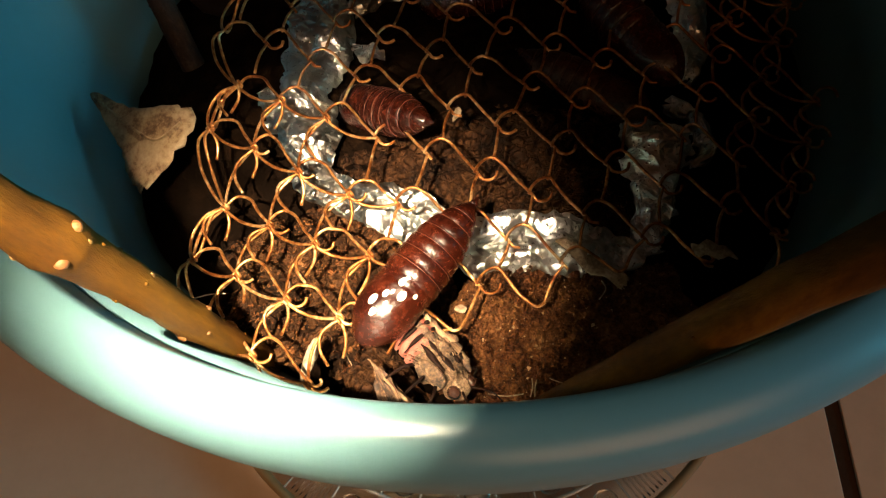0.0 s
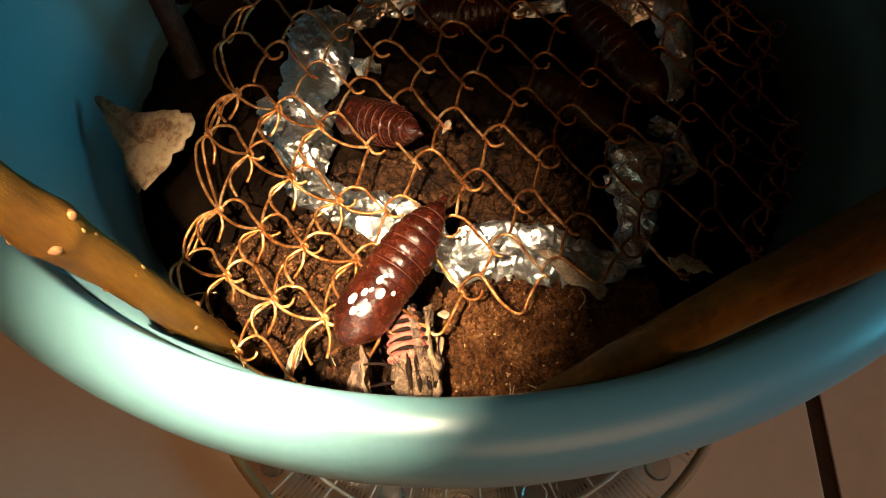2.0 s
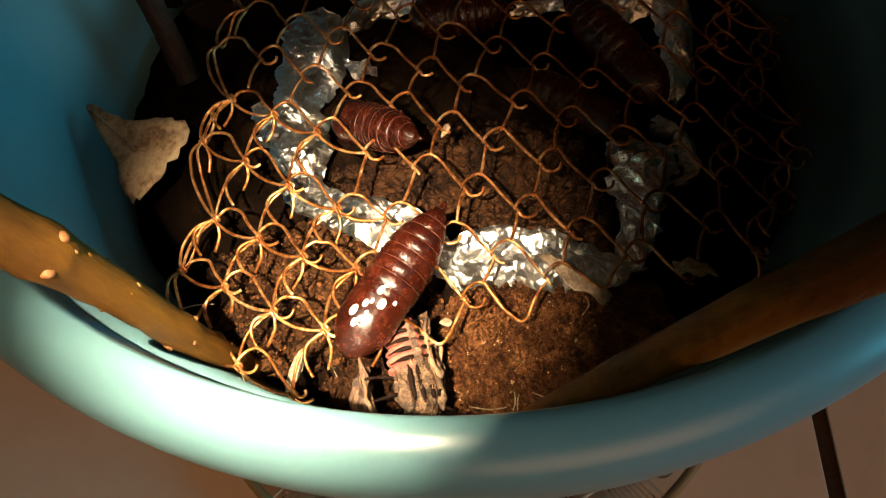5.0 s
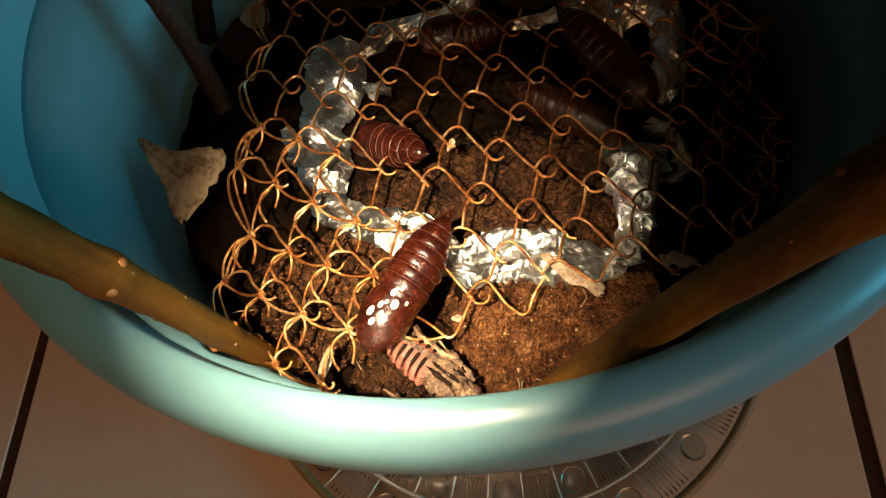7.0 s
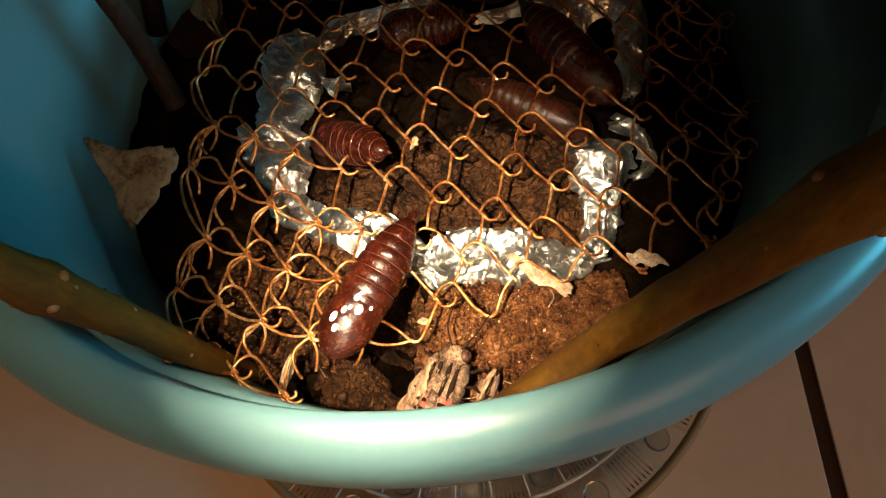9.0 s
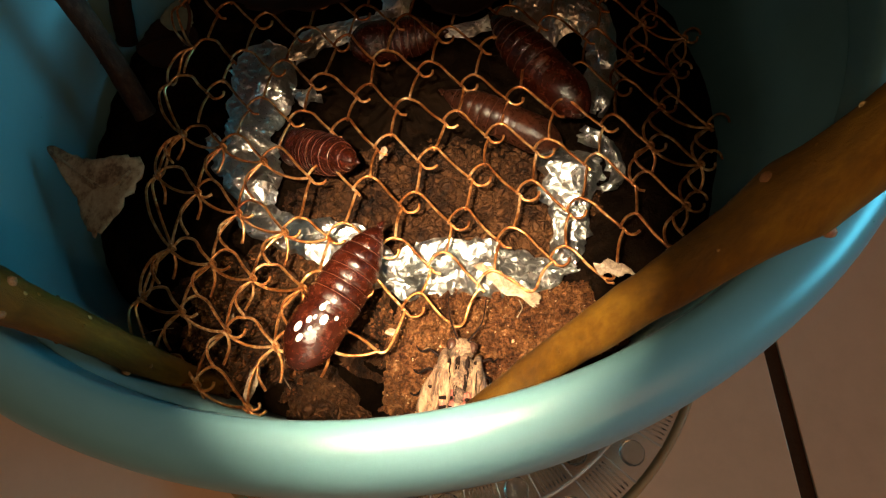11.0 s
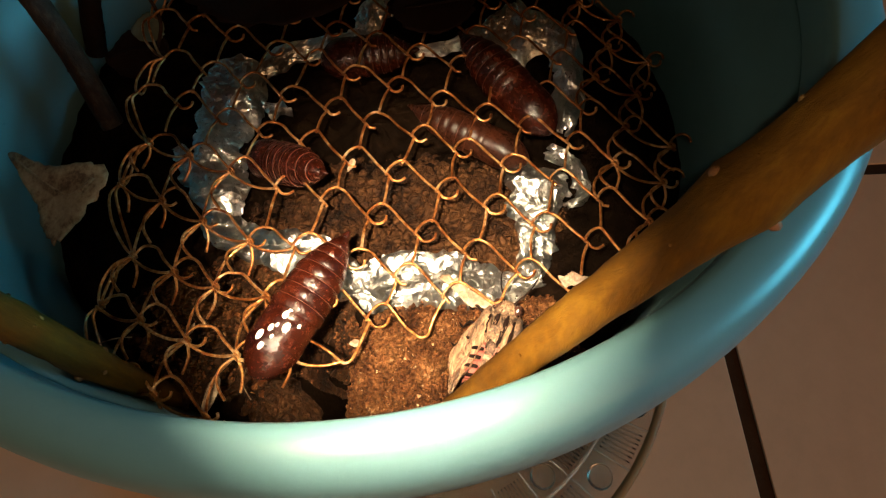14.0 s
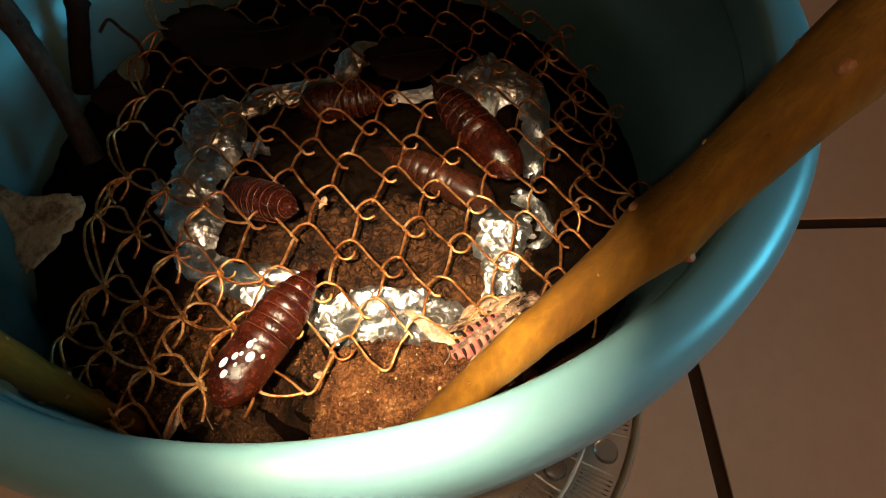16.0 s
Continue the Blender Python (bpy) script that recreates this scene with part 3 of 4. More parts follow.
def build_foil():
    foil = thing("foil_ring", "crumpled strips of aluminium foil laid in a ring on the soil", "foil", m=pose(0, 0, 0))
    strips = ([(-0.0030, 0.0670, 0.0040, 0.005), (0.0050, 0.0650, 0.0062, 0.006), (0.0200, 0.0645, 0.0072, 0.007), (0.0340, 0.0622, 0.0064, 0.007), (0.0440, 0.0620, 0.0035, 0.006), (0.0510, 0.0640, 0.0018, 0.005)],
              [(0.0010, 0.0665, 0.0040, 0.006), (-0.0110, 0.0725, 0.0052, 0.008), (-0.0230, 0.0780, 0.0055, 0.009), (-0.0360, 0.0845, 0.0055, 0.008), (-0.0430, 0.0930, 0.0050, 0.008)],
              [(-0.0400, 0.0900, 0.0060, 0.008), (-0.0410, 0.1010, 0.0080, 0.010), (-0.0420, 0.1110, 0.0080, 0.011), (-0.0420, 0.1210, 0.0076, 0.010), (-0.0390, 0.1360, 0.0086, 0.011), (-0.0360, 0.1520, 0.0045, 0.009)],
              [(-0.0560, 0.1190, 0.0022, 0.006), (-0.0530, 0.1120, 0.0036, 0.007), (-0.0490, 0.1050, 0.0024, 0.007)],
              [(-0.0310, 0.1450, 0.0030, 0.007), (-0.0210, 0.1555, 0.0034, 0.007), (-0.0050, 0.1570, 0.0034, 0.008), (0.0030, 0.1605, 0.0042, 0.009), (0.0080, 0.1710, 0.0060, 0.011), (0.0150, 0.1760, 0.0036, 0.010)],
              [(0.0200, 0.1510, 0.0018, 0.007), (0.0380, 0.1540, 0.0026, 0.008), (0.0480, 0.1550, 0.0072, 0.010), (0.0580, 0.1560, 0.0096, 0.011), (0.0670, 0.1600, 0.0056, 0.010)],
              [(0.0650, 0.1620, 0.0036, 0.010), (0.0700, 0.1450, 0.0046, 0.011), (0.0695, 0.1280, 0.0050, 0.010), (0.0650, 0.1140, 0.0026, 0.008)],
              [(0.0590, 0.1050, 0.0028, 0.009), (0.0655, 0.1030, 0.0022, 0.010), (0.0680, 0.0940, 0.0022, 0.010), (0.0630, 0.0860, 0.0018, 0.008)],
              [(0.0535, 0.1010, 0.0060, 0.010), (0.0530, 0.0960, 0.0092, 0.011), (0.0530, 0.0880, 0.0084, 0.010), (0.0520, 0.0800, 0.0062, 0.008), (0.0505, 0.0730, 0.0048, 0.007), (0.0500, 0.0650, 0.0030, 0.006)],
              [(-0.0300, 0.1330, 0.0010, 0.009), (-0.0250, 0.1300, 0.0024, 0.011), (-0.0200, 0.1270, 0.0010, 0.009)])
    for k, st in enumerate(strips):
        part("strip", foil_strip(st, k + 1), FOIL, foil, smooth=False)


# ---------------------------------------------------------------- pupae
SEG0 = 0.40


def pupa_radius(u, radius):
    """Blunt head, smooth front half, then segments that flare towards the tail and step in again."""
    r = math.sin(min(1.0, (u + 0.010) / 0.24) * math.pi / 2) ** 0.62
    if u > 0.24:
        r *= 1 - 0.24 * ((u - 0.24) / 0.76) ** 1.5
    if u > 0.66:
        r *= (1 - ((u - 0.66) / 0.344) ** 1.75) ** 0.78
    rings = 0.0
    if u > SEG0:
        f = (u - SEG0) / (1 - SEG0) * 7.4 % 1.0
        rings = 0.065 * math.sin(math.pi * f) ** 0.7 + 0.06 * f - 0.035 - 0.06 * max(0.0, 1 - f / 0.12)
    elif u > 0.30:
        rings = -0.03 * max(0.0, 1 - abs(u - 0.36) / 0.018)
    return max(0.03, r * (1 + rings)) * radius


def pupa_mesh(length, radius, bend=0.0):
    """Head at the origin end, abdomen tapering in rings to the tip along +x."""
    verts, faces = [], []
    n, sides = 170, 40
    for i in range(n + 1):
        u = i / n
        r = pupa_radius(u, radius)
        x = u * length
        y = bend * math.sin(u * math.pi / 2) ** 2 * length
        for k in range(sides):
            w = 2 * math.pi * k / sides
            groove = 1.0
            if u < 0.45:
                groove = 1 - 0.035 * max(0.0, 1 - abs(math.sin(w * 1.5 + 0.6)) / 0.12)
            rr = r * groove * (1 + 0.02 * fuzz((x, math.cos(w) * r, math.sin(w) * r), 350))
            verts.append((x, y + rr * math.cos(w), rr * math.sin(w)))
    for i in range(n):
        for k in range(sides):
            l = (k + 1) % sides
            faces.append((i * sides + k, i * sides + l, (i + 1) * sides + l, (i + 1) * sides + k))
    faces.append(tuple(range(sides))[::-1])
    faces.append(tuple(n * sides + k for k in range(sides)))
    return verts, faces


def aim(head, tip, roll=0.0):
    head, tip = Vector(head), Vector(tip)
    d = (tip - head).normalized()
    q = d.to_track_quat("X", "Z")
    return Matrix.Translation(head) @ q.to_matrix().to_4x4() @ Matrix.Rotation(math.radians(roll), 4, "X")


def build_pupa(label, head, tip, radius, mat, roll=0.0, bend=0.0, flecks=()):
    length = (Vector(tip) - Vector(head)).length
    ob = thing("pupa", label, "pupa", "moth pupae in the pot", m=aim(head, tip, roll))
    part("shell", pupa_mesh(length, radius, bend), mat, ob)
    part("tail_spine", tube(spline([(length * 0.985, bend * length, 0), (length * 1.012, bend * length, 0.0002), (length * 1.035, bend * length, -0.0002)], 3), [0.0012 - 0.00016 * k for k in range(7)], 6), mat, ob)
    for k in range(1, 7):
        u = SEG0 + (1 - SEG0) * (k - 0.03) / 7.4
        r = pupa_radius(u, radius) + 0.00002
        y = bend * math.sin(u * math.pi / 2) ** 2 * length
        ring = [(u * length, y + r * math.cos(w), r * math.sin(w)) for w in np.linspace(0, 2 * math.pi, 30, endpoint=False)]
        part("segment_edge", tube(ring, 0.00010, 5, True), CHITIN_EDGE, ob)
    for u, w, s in flecks:
        r = radius * math.sin(min(1.0, u / 0.22) * math.pi / 2) ** 0.6 * (1 - 0.34 * (max(0.0, u - 0.22) / 0.78) ** 1.3)
        c = Vector((u * length, r * math.cos(w), r * math.sin(w)))
        m = Matrix.Translation(c) @ Vector((0, math.cos(w), math.sin(w))).to_track_quat("Z", "Y").to_matrix().to_4x4()
        bm = bmesh.new()
        bmesh.ops.create_icosphere(bm, subdivisions=2, radius=s)
        bmesh.ops.scale(bm, vec=(1.25, 0.8, 0.25), verts=bm.verts)
        bmesh.ops.transform(bm, matrix=m, verts=bm.verts)
        part("fleck", bm, SPOT, ob)
    return ob


# ---------------------------------------------------------------- sticks
def build_stick(name, label, low, high, r0, r1, mat, knots=(), seed=1):
    low, high = Vector(low), Vector(high)
    ob = thing(name, label, "stick", m=pose(*low))
    d = high - low
    n = 60

    def middle(u):
        return d * u + Vector((fuzz((u * 3, seed, 0), 1.0), fuzz((u * 3, seed, 5), 1.0), 0)) * 0.0016

    def girth(u):
        return r0 + (r1 - r0) * u + 0.00025 * fuzz((u * 14, seed, 2), 1.0) + sum(size * math.exp(-((u - k) / 0.018) ** 2) for k, size in knots)

    pts = [middle(i / n) for i in range(n + 1)]
    rad = [girth(i / n) for i in range(n + 1)]
    v, f = tube(pts, rad, 20)
    v = [p + (Vector((fuzz(p, 300), fuzz(p + Vector((1, 1, 1)), 300), 0)) * 0.0003) for p in map(Vector, v)]
    part("bark", (v, f), mat, ob)
    for k, size in knots:
        for q in range(4):
            w = q * 1.3 + k * 9
            s = Matrix.Rotation(w, 3, d.normalized()) @ d.orthogonal().normalized()
            bm = bmesh.new()
            bmesh.ops.create_icosphere(bm, subdivisions=2, radius=0.0008 + 0.0003 * math.sin(q * 2 + k))
            for v in bm.verts:
                v.co *= 1 + 0.35 * fuzz(v.co + Vector((q, k, 0)), 900)
            bmesh.ops.translate(bm, vec=middle(k + 0.006 * math.sin(q * 2.2)) + s * (girth(k) - 0.0004), verts=bm.verts)
            part("bud_scar", bm, SCAR if mat is BARK else mat, ob)
    rng = random.Random(seed)
    side = d.orthogonal().normalized()
    for _ in range(60):
        u, w = rng.random() ** 1.2, rng.uniform(0, 2 * math.pi)
        s = Matrix.Rotation(w, 3, d.normalized()) @ side
        bm = bmesh.new()
        bmesh.ops.create_icosphere(bm, subdivisions=2, radius=rng.uniform(0.00018, 0.00040))
        bmesh.ops.scale(bm, vec=(1, 1, rng.uniform(1.0, 1.8)), verts=bm.verts)
        bmesh.ops.translate(bm, vec=middle(u) + s * (girth(u) - 0.00012), verts=bm.verts)
        part("lenticel", bm, LENTICEL if mat is BARK and rng.random() < 0.45 else mat, ob)
    return ob


# ---------------------------------------------------------------- leaves
def leaf_sheet(outline, curl, seed, thick=0.0004):
    """A leaf scrap from a small outline, filled, curled and torn at the edge."""
    ring = [Vector((x, y, 0)) for x, y in outline]
    edge = spline(ring, 8, closed=True)
    c = sum(edge, Vector()) / len(edge)
    levels = 7
    top = []
    for l in range(levels + 1):
        for k, p in enumerate(edge):
            q = c.lerp(p, l / levels)
            q = q + (q - c) * (0.14 * fuzz((k * 0.9, seed, l), 1.0) if l == levels else 0)
            z = curl * ((q - c).length / 0.02) ** 2 + 0.0022 * fuzz(q + Vector((seed, 0, 0)), 90)
            top.append(Vector((q.x, q.y, z)))
    n = len(edge)
    faces = []
    for l in range(levels):
        for k in range(n):
            m = (k + 1) % n
            faces.append((l * n + k, (l + 1) * n + k, (l + 1) * n + m, l * n + m))
    k0 = len(top)
    bottom = [p - Vector((0, 0, thick)) for p in top]
    faces += [tuple(k0 + i for i in f[::-1]) for f in faces]
    for k in range(n):
        m = (k + 1) % n
        faces.append((levels * n + k, k0 + levels * n + k, k0 + levels * n + m, levels * n + m))
    return top + bottom, faces


# ---------------------------------------------------------------- moth
def build_moth():
    """Newly hatched moth: head along +y, wings still crumpled."""
    moth = thing("moth", "newly hatched cream moth with pink banded abdomen and crumpled wings", "moth", m=pose(0, 0, 0))
    rng = random.Random(11)

    def blob(name, c, s, mat, seg=22, rough=0.12, scale=500, label="", parent=None):
        bm = bmesh.new()
        bmesh.ops.create_uvsphere(bm, u_segments=seg, v_segments=seg // 2 + 3, radius=1)
        for v in bm.verts:
            p = Vector((v.co.x * s[0], v.co.y * s[1], v.co.z * s[2]))
            v.co = p * (1 + rough * fuzz(p + Vector(c), scale)) + Vector(c)
        return part(name, bm, mat, parent or moth, label)

    blob("thorax", (0, 0.0015, 0.0042), (0.0042, 0.0050, 0.0042), FUR, 34, 0.35, 700)
    head = blob("head", (0, 0.0072, 0.0040), (0.0028, 0.0026, 0.0026), FUR, 20, 0.15, 700)
    for s in (-1, 1):
        blob("eye", (s * 0.0022, 0.0080, 0.0049), (0.0012, 0.0014, 0.0014), EYE, 14, 0, 1, "dark round eye", head)
        pts = [(s * 0.0011, 0.0090, 0.0055), (s * 0.0034, 0.0130, 0.0068), (s * 0.0042, 0.0190, 0.0050)]
        part("antenna", tube(spline(pts, 5), [0.00026 - 0.000016 * k for k in range(11)], 5), DARK_LEAF, head)
        for k, y in enumerate((0.0045, 0.0018, -0.0008)):
            pts = [(s * 0.0028, y, 0.003), (s * 0.0062, y + 0.0018 - 0.0012 * k, 0.0042), (s * 0.0078, y + 0.0022 - 0.0020 * k, 0.0004), (s * 0.0090, y + 0.0034 - 0.0024 * k, -0.0002)]
            part("leg", tube(spline(pts, 5), [0.0004 - 0.000016 * q for q in range(16)], 6), DARK_LEAF, moth)
    # dark and cream stripes along the thorax, and a short fine pile
    for k, x in enumerate((-0.0026, -0.0010, 0.0010, 0.0026)):
        blob("thorax_stripe", (x, 0.0012, 0.0080 - 0.16 * abs(x)), (0.00050, 0.0034, 0.0005), DARK_LEAF, 20, 0.7, 800, "dark brown stripe")
    for s in (-1, 1):
        blob("shoulder_tuft", (s * 0.0036, 0.0030, 0.0058), (0.0013, 0.0034, 0.0016), FUR, 16, 0.3, 700, "cream shoulder tuft")
    hairs = []
    for _ in range(150):
        y, w = rng.uniform(-0.0030, 0.0085), rng.uniform(-1.7, 1.7)
        girth = 0.0041 if y < 0.0045 else 0.0026
        c = Vector((math.sin(w) * girth, y, 0.0041 + math.cos(w) * girth))
        out = Vector((math.sin(w) * 0.5, -rng.uniform(0.5, 1.2), math.cos(w) * 0.4)).normalized()
        n = rng.uniform(0.0006, 0.0017)
        hairs.append(tube([c, c + out * n * 0.6, c + out * n - Vector((0, 0, 0.0002))], [0.00016, 0.00012, 0.00003], 4))
    part("short_hair", joined(*hairs), FUR, moth, "short cream pile")
    # abdomen in rings: pink flanks crossed by dark bars, a buff stripe along the back
    for k in range(7):
        y = -0.0026 - 0.0019 * k
        r = 0.0044 * (1 - (k / 7.6) ** 2.4)
        z = 0.0040 - 0.0001 * k
        ring = blob("abdomen_ring", (0, y, z), (r, 0.0015, r * 0.95), PINK, 24, 0.14, 600, "dull pink ring")
        for s in (-1, 1):
            pts = [(s * r * 1.0 * math.sin(w), y - 0.0010, z + r * 0.97 * math.cos(w)) for w in (0.30, 0.55, 0.85, 1.15, 1.5)]
            part("dark_bar", tube(spline(pts, 4), [0.00012 + 0.00034 * math.sin(math.pi * min(1, 0.25 + q / 17)) for q in range(17)], 6), DARK_LEAF, ring, "dark brown bar")
        blob("back_stripe", (0, y, z + r * 0.80), (r * 0.26, 0.0015, r * 0.20), DARK_FUR, 12, 0.2, 900, "buff stripe", ring)
    # crumpled wings
    wings = []
    for s in (-1, 1):
        for back, length, lift in ((0.0, 0.0165, 0.0094), (0.0028, 0.0125, 0.0076)):
            verts, faces = [], []
            a, b = 22, 12
            for i in range(a + 1):
                u = i / a
                for k in range(b + 1):
                    v = k / b - 0.5
                    width = 0.0058 * math.sin(math.pi * min(1, 0.16 + u * 0.82)) ** 0.7
                    x = s * (0.0034 + 0.0016 * math.sin(u * 2.2) + v * width * 0.95 + 0.0012 * fuzz((u * 3, v * 4, back * 900 + s), 1.0))
                    y = 0.0032 - back - u * length
                    z = lift - 0.0022 * u - (v + 0.5) * 0.0052 + 0.0013 * math.sin(v * 20 + u * 9 + s) + 0.0019 * fuzz((x, y, back), 420)
                    verts.append((x, y, z))
            for i in range(a):
                for k in range(b):
                    q = i * (b + 1) + k
                    faces.append((q, q + 1, q + b + 2, q + b + 1))
            n = len(verts)
            verts += [(x, y, z - 0.0003) for x, y, z in verts]
            faces += [tuple(n + i for i in f[::-1]) for f in faces]
            wing = part("forewing" if not back else "hindwing", (verts, faces), WING, moth)
            wings.append(wing)
    return moth, wings[2:]


# ---------------------------------------------------------------- light carried beside the camera
def build_torch():
    """Looks along -z; the led sits at the bottom of an open head."""
    torch = thing("torch", "small lit hand torch in a black housing held over the pot", "torch", m=pose(0, 0, 0))
    part("head", lathe([(0.0, 0.019), (0.0095, 0.019), (0.0100, 0.0185), (0.0100, 0.0), (0.0042, 0.0), (0.0056, 0.0090), (0.0056, 0.0180), (0.0, 0.0180)], 28), SOOT, torch)
    part("handle", lathe([(0.0085, 0.0192), (0.0080, 0.030), (0.0080, 0.085), (0.0, 0.086)], 28), BLACK, torch)
    bm = bmesh.new()
    bmesh.ops.create_circle(bm, cap_ends=True, segments=12, radius=0.0022)
    bmesh.ops.reverse_faces(bm, faces=bm.faces)
    bmesh.ops.translate(bm, vec=(0, 0, 0.0175), verts=bm.verts)
    part("led", bm, GLOW, torch, smooth=False)
    # glowing discs added to brighten rim and walls outside the beam
    for turn, size in ((-60, 0.0018), (-45, 0.0008), (45, 0.0019)):
        bm = bmesh.new()
        bmesh.ops.create_circle(bm, cap_ends=True, segments=10, radius=size)
        bmesh.ops.reverse_faces(bm, faces=bm.faces)
        bmesh.ops.rotate(bm, cent=(0, 0, 0), matrix=Matrix.Rotation(radians(70), 3, "Y"), verts=bm.verts)
        bmesh.ops.translate(bm, vec=(-0.0106, 0, 0.0030), verts=bm.verts)
        bmesh.ops.rotate(bm, cent=(0, 0, 0), matrix=Matrix.Rotation(radians(turn), 3, "Z"), verts=bm.verts)
        part("spill_disc", bm, GLOW_SPILL, torch, smooth=False)
    return torch


build_room()
build_plate()
build_pot()
build_soil()
build_foil()
build_net()

hatching = build_pupa("dark red-brown glossy moth pupa with white flecks lying on the netting", (-0.0208, 0.0355, 0.2205), (0.0008, 0.0695, 0.2225), 0.0066, CHITIN, 0,
                      flecks=[(0.21, 1.30, 0.0011), (0.27, 1.52, 0.0008), (0.16, 1.55, 0.0009), (0.31, 1.98, 0.0011), (0.30, 1.66, 0.0005), (0.37, 1.70, 0.0009), (0.35, 2.35, 0.0006), (0.23, 1.72, 0.0005), (0.40, 1.78, 0.0007)])
build_pupa("dull red-brown moth pupa half hidden under the foil", (-0.0300, 0.1090, 0.2040), (-0.0053, 0.0893, 0.2215), 0.0061, CHITIN, 40)
build_pupa("dark brown moth pupa lying across the netting", (0.0505, 0.0955, 0.2110), (0.0185, 0.1155, 0.2140), 0.0054, CHITIN_DARK, 20)
build_pupa("brown moth pupa beside the foil", (0.0585, 0.1040, 0.2130), (0.0350, 0.1400, 0.2170), 0.0068, CHITIN, 20)
build_pupa("dark brown moth pupa under the far side of the netting", (-0.0095, 0.1405, 0.2090), (0.0208, 0.1400, 0.2120), 0.0064, CHITIN, 20)

build_stick("branch", "smooth olive-brown branch standing in the soil", (0.0110, 0.0206, 0.198), (0.1032, 0.0391, 0.400), 0.0027, 0.0053, BARK, [(0.50, 0.0010), (0.62, 0.0004), (0.80, 0.0005)], 2)
build_stick("branch", "smooth olive-brown branch standing in the soil", (-0.0492, 0.0394, 0.192), (-0.0558, 0.0325, 0.360), 0.0030, 0.0046, BARK, [(0.25, 0.0005), (0.5, 0.0008), (0.72, 0.0005)], 7)
build_stick("twig", "old grey-brown twig leaning on the pot wall", (-0.0798, 0.1312, 0.196), (-0.0994, 0.1753, 0.300), 0.0036, 0.0032, TWIG, [(0.4, 0.0006)], 4)

leaf = thing("dry_leaf", "torn pale brown dry leaf leaning on the pot wall", "leaf", m=pose(-0.083, 0.0945, 0.211, 12, -14, 0))
part("blade", leaf_sheet([(-0.0150, 0.0165), (-0.0015, 0.0095), (0.0150, 0.0065), (0.0145, -0.0025), (0.0030, -0.0135), (-0.0025, -0.0100), (-0.0075, 0.002)], 0.001, 3), DRY_LEAF, leaf)
part("midrib", tube(spline([(-0.0145, 0.0150, 0.0012), (-0.002, 0.004, 0.0008), (0.006, -0.001, 0.0006), (0.014, 0.002, 0.0014)], 6), 0.00045, 5), DRY_LEAF, leaf)

for label, x, y, z, turn, tilt, outline in (
        ("large dark rotten leaf resting on the netting", -0.023, 0.1550, 0.2250, 0, 5, [(-0.027, 0.009), (-0.016, 0.015), (0.004, 0.005), (0.025, 0.004), (0.027, -0.010), (0.007, -0.014), (-0.012, -0.011), (-0.026, 0.001)]),
        ("dark rotten leaf resting on the netting", 0.0265, 0.1440, 0.2240, 5, 4, [(-0.0125, 0.002), (-0.005, 0.0085), (0.006, 0.0085), (0.0135, 0.001), (0.009, -0.006), (0.002, -0.009), (-0.008, -0.005)]),
        ("dark rotten leaf by the pot wall", -0.0690, 0.1500, 0.2080, 30, 12, [(-0.010, 0.004), (0.0, 0.009), (0.009, 0.003), (0.008, -0.006), (-0.004, -0.008)]),
        ("dark rotten leaf by the pot wall", 0.0450, 0.1750, 0.2100, 70, -10, [(-0.014, 0.004), (0.0, 0.008), (0.013, 0.003), (0.009, -0.007), (-0.006, -0.006)])):
    scrap = thing("rotten_leaf", label, "leaf", "dark leaves", m=pose(x, y, z, tilt, -tilt, turn))
    part("blade", leaf_sheet(outline, 0.0016, x * 100), DARK_LEAF, scrap)
    part("midrib", tube(spline([(outline[0][0] * 0.9, outline[0][1] * 0.9, 0.0008), (0, 0.001, 0.0012), (outline[3][0] * 0.9, outline[3][1] * 0.9, 0.0008)], 6), 0.0005, 5), DARK_LEAF, scrap)
build_stick("twig", "dark upright twig against the pot wall", (-0.0935, 0.1680, 0.192), (-0.0772, 0.1906, 0.250), 0.0036, 0.0034, DARK_LEAF, [(0.5, 0.0005)], 9)
sprig = thing("dry_sprig", "curled dry sprig with a small grey-green leaf", "plant", m=pose(-0.066, 0.157, 0.213))
part("stem", tube(spline([(-0.011, 0.012, 0.004), (-0.008, 0.016, 0.006), (-0.002, 0.010, 0.006), (0.003, 0.006, 0.004), (0.006, -0.002, 0.001), (0.003, -0.010, -0.004)], 6), 0.0006, 6), TWIG, sprig)
part("leaflet", leaf_sheet([(-0.004, -0.002), (0.0, 0.004), (0.005, 0.003), (0.006, -0.004), (0.001, -0.007)], 0.002, 8), GREY_LEAF, sprig)

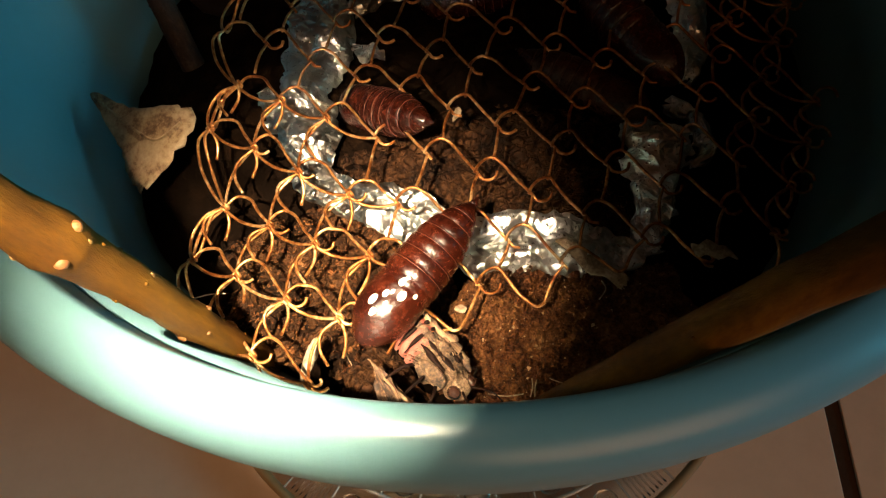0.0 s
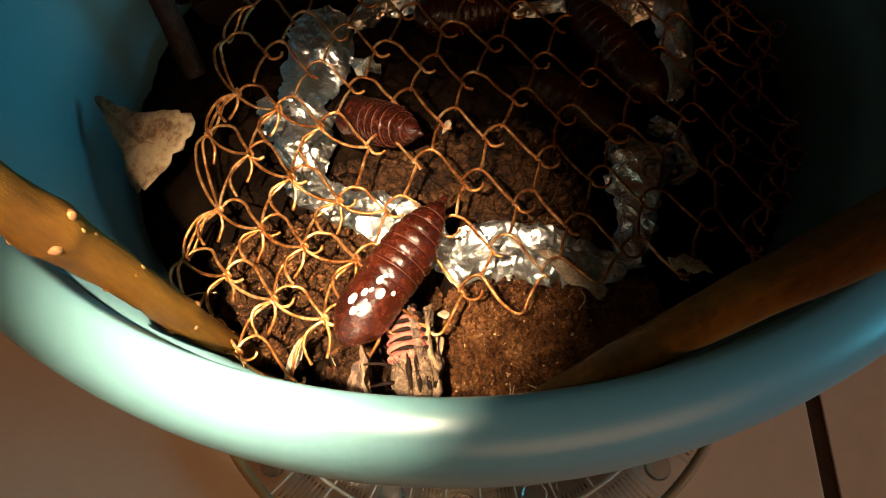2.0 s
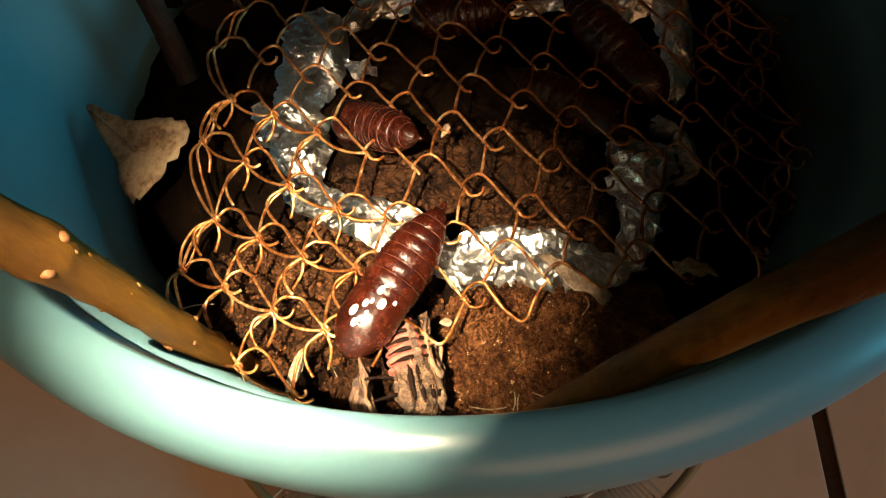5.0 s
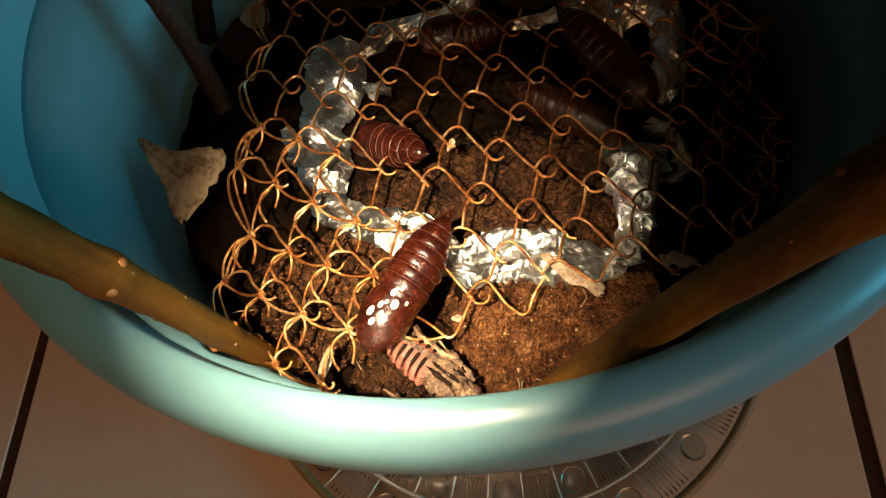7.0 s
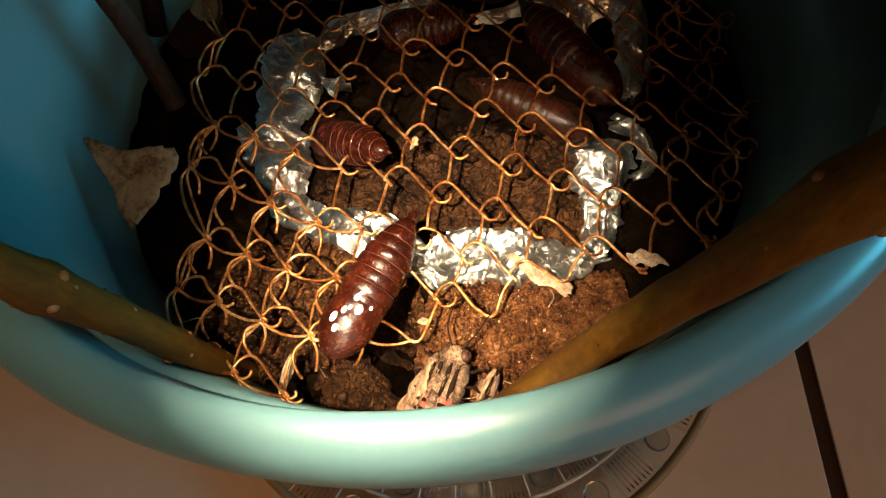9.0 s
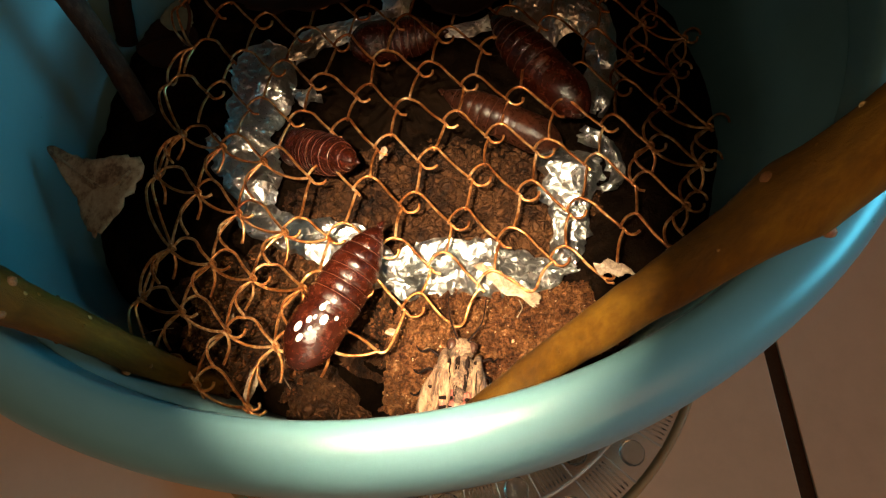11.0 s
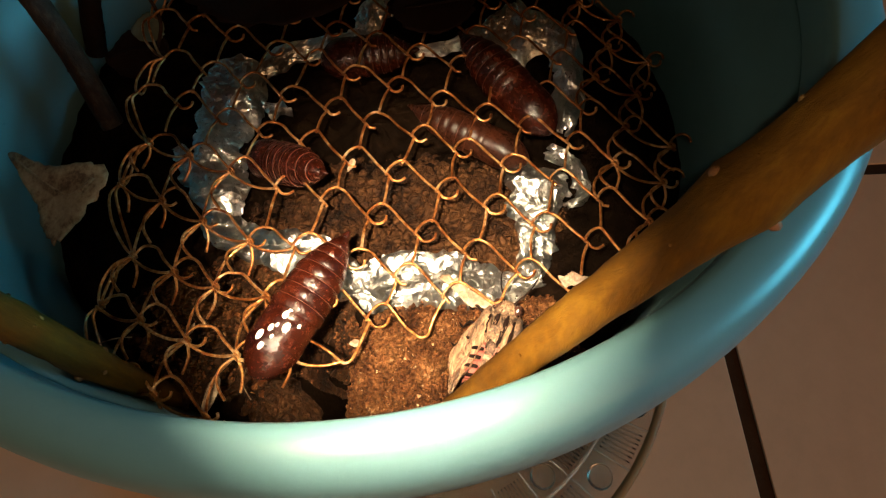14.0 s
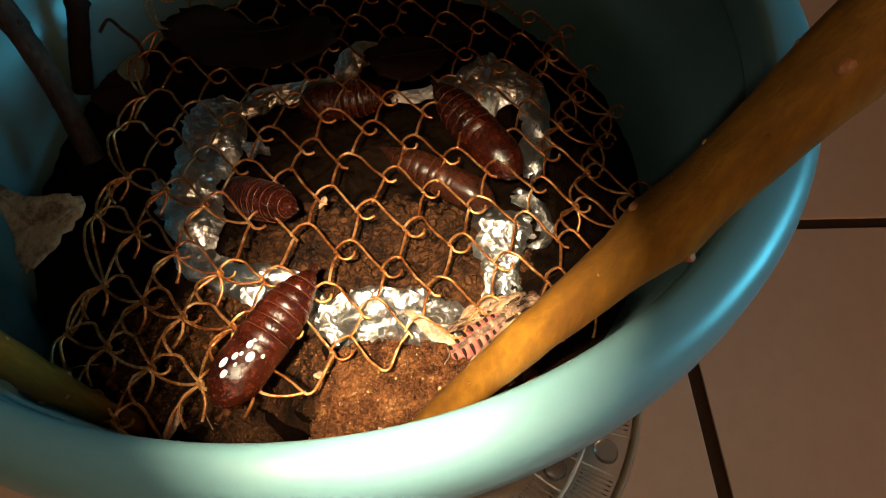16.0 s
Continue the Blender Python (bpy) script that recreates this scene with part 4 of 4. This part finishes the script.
# pale scraps caught in the wires and on the soil
for label, m, outline in (
        ("torn pale leaf scrap on the foil, toothed edge", pose(0.0300, 0.0545, 0.2130, 8, 6, -26), [(-0.0088, 0.0020), (-0.0070, 0.0036), (-0.0062, 0.0022), (-0.0045, 0.0036), (-0.0036, 0.0022), (-0.0020, 0.0034), (-0.0010, 0.0020), (0.0010, 0.0030), (0.0050, 0.0016), (0.0088, 0.0016), (0.0098, -0.0004), (0.0085, -0.0024), (0.0050, -0.0012), (0.001, -0.0020), (-0.003, -0.0004), (-0.006, 0.0008)]),
        ("small dry bract hooked on a wire end", pose(0.0560, 0.0545, 0.2185, 10, 12, -12), [(-0.0040, 0.0008), (-0.0025, 0.0010), (-0.001, 0.0024), (0.0012, 0.0016), (0.0030, 0.0016), (0.0062, -0.0006), (0.0040, -0.0004), (0.002, -0.0016), (-0.0005, -0.0010), (-0.0022, -0.0018)]),
        ("pale pointed husk between the wires", pose(-0.0335, 0.0345, 0.2110, 20, 0, 76), [(-0.0052, 0.0004), (-0.002, 0.0013), (0.003, 0.0012), (0.0054, 0.0), (0.003, -0.0013), (-0.002, -0.0010)]),
        ("small pale husk between the wires", pose(-0.0390, 0.0510, 0.2135, 10, 0, 70), [(-0.0018, 0.0003), (0.0, 0.0007), (0.0018, 0.0), (0.0, -0.0007)]),
        ("tiny white flake stuck to a wire", pose(0.0012, 0.0945, 0.2170, 10, 0, 70), [(-0.0024, 0.0003), (0.0008, 0.0009), (0.0018, 0.0), (0.0006, -0.0009)]),
        ("tiny pale flake on the clay", pose(0.0005, 0.0465, 0.2070, 10, 20, 20), [(-0.0014, 0.0005), (0.0004, 0.0012), (0.0016, 0.0), (0.0003, -0.0010)])):
    flake = thing("leaf_scrap", label, "leaf scrap", "pale scraps", m=m)
    part("blade", leaf_sheet(outline, 0.0004, len(label)), HUSK, flake)
for k, (a, b, c) in enumerate((((0.0155, 0.0262, 0.205), (0.0158, 0.0275, 0.209), (0.0156, 0.0290, 0.2115)), ((0.0165, 0.0262, 0.205), (0.0164, 0.0277, 0.209), (0.0167, 0.0288, 0.2105)),
                              ((-0.0620, 0.0495, 0.212), (-0.0580, 0.0503, 0.2125), (-0.0541, 0.0506, 0.212)), ((0.006, 0.0270, 0.2055), (0.010, 0.0262, 0.2065), (0.014, 0.0268, 0.2055)),
                              ((-0.0245, 0.0400, 0.2140), (-0.0255, 0.0365, 0.2120), (-0.0243, 0.0335, 0.2090)), ((0.0200, 0.0300, 0.2060), (0.0230, 0.0285, 0.2075), (0.0260, 0.0290, 0.2060)),
                              ((0.0330, 0.0480, 0.2065), (0.0345, 0.0500, 0.2080), (0.0340, 0.0525, 0.2070)))):
    fibre = thing("root_fibre", "thin pale root fibre on the soil", "fibre", "root fibres")
    part("strand", tube(spline([a, b, c], 6), 0.00016, 5), HUSK, fibre)

moth, right_wings = build_moth()
moth.scale = (1.15, 1.15, 1.15)
torch = build_torch()

build_floor()


def motions():
    # the moth crawls out along the rim and climbs the branch
    def crawl(hx, hy, tx, ty, z=0.2085, pitch=0.0, lean=0.0):
        d = Vector((hx - tx, hy - ty))
        turn = math.degrees(math.atan2(-d.x, d.y))
        m = Vector((hx, hy)) - d.normalized() * 0.0075
        return pose(m.x, m.y, z, pitch, lean, turn)

    walk(moth, [(0.0, crawl(-0.0030, 0.0265, -0.0150, 0.0410, lean=-32)), (0.5, crawl(-0.0010, 0.0250, -0.0125, 0.0405, lean=-32)), (1.5, crawl(-0.0050, 0.0240, -0.0110, 0.0410, lean=-32)),
                (2.5, crawl(-0.0085, 0.0235, -0.0100, 0.0400, lean=-32)), (3.5, crawl(-0.0085, 0.0235, -0.0110, 0.0400, lean=-32)), (6.0, crawl(-0.0035, 0.0240, -0.0110, 0.0380, lean=-32)),
                (7.0, crawl(0.0005, 0.0235, -0.0110, 0.0330, lean=-32)), (8.0, crawl(0.0030, 0.0260, -0.0120, 0.0320, lean=-32)), (9.0, crawl(0.0090, 0.0340, 0.0030, 0.0210, lean=-10)),
                (11.5, crawl(0.0180, 0.0405, 0.0155, 0.0255, lean=14)), (12.5, crawl(0.0215, 0.0450, 0.0190, 0.0264, lean=14)), (13.5, crawl(0.0300, 0.0450, 0.0250, 0.0290)),
                (14.5, crawl(0.0470, 0.0545, 0.0345, 0.0385)), (15.5, crawl(0.0550, 0.0550, 0.0392, 0.0464)), (16.0, crawl(0.0570, 0.0600, 0.0400, 0.0510))])
    # one pair of wings hangs off the shoulder until the moth is clear of the pupa
    hanging, folded = pose(0.0024, 0.0070, -0.0034, 0, 40, -10), pose(0, 0, 0)
    for wing in right_wings:
        walk(wing, [(0.0, hanging), (8.0, hanging), (11.5, folded), (16.0, folded)])
    # the pupa twitches
    rest = hatching.matrix_world.copy()
    start = aim((-0.0208, 0.0355, 0.2205), (0.0058, 0.0680, 0.2225))
    half = aim((-0.0208, 0.0355, 0.2205), (0.0036, 0.0688, 0.2225))
    walk(hatching, [(0.0, start), (0.4, half), (0.9, rest), (16.0, rest)])
    # the torch is held beside the eye and swings slowly across the pot
    sweep = [(0.0, -0.031), (1.0, -0.028), (3.5, -0.027), (6.0, -0.022), (6.5, -0.020), (7.0, -0.014), (7.5, -0.019), (8.0, -0.025), (8.5, -0.012), (9.0, 0.002), (11.5, 0.011), (12.5, 0.015), (14.5, 0.017), (16.0, 0.022)]
    rows = []
    for t, x, y, z, rx, ry, rz in PATH:
        eye = (pose(x, y, z, rx, ry, rz) @ Vector((np.interp(t, [0, 9, 11.5, 16], [-0.028, -0.026, -0.012, -0.010]), 0.006, 0.012)))
        # the roll turns the added discs from the left wall towards the right
        rows.append((t, look(eye, (np.interp(t, [q[0] for q in sweep], [q[1] for q in sweep]), np.interp(t, [0, 3.7, 6, 9, 16], [0.057, 0.058, 0.060, 0.063, 0.064]), 0.21), np.interp(t, [0, 7.5, 9, 11.5, 16], [20, 20, 50, 100, 108]))))
    walk(torch, rows)


motions()
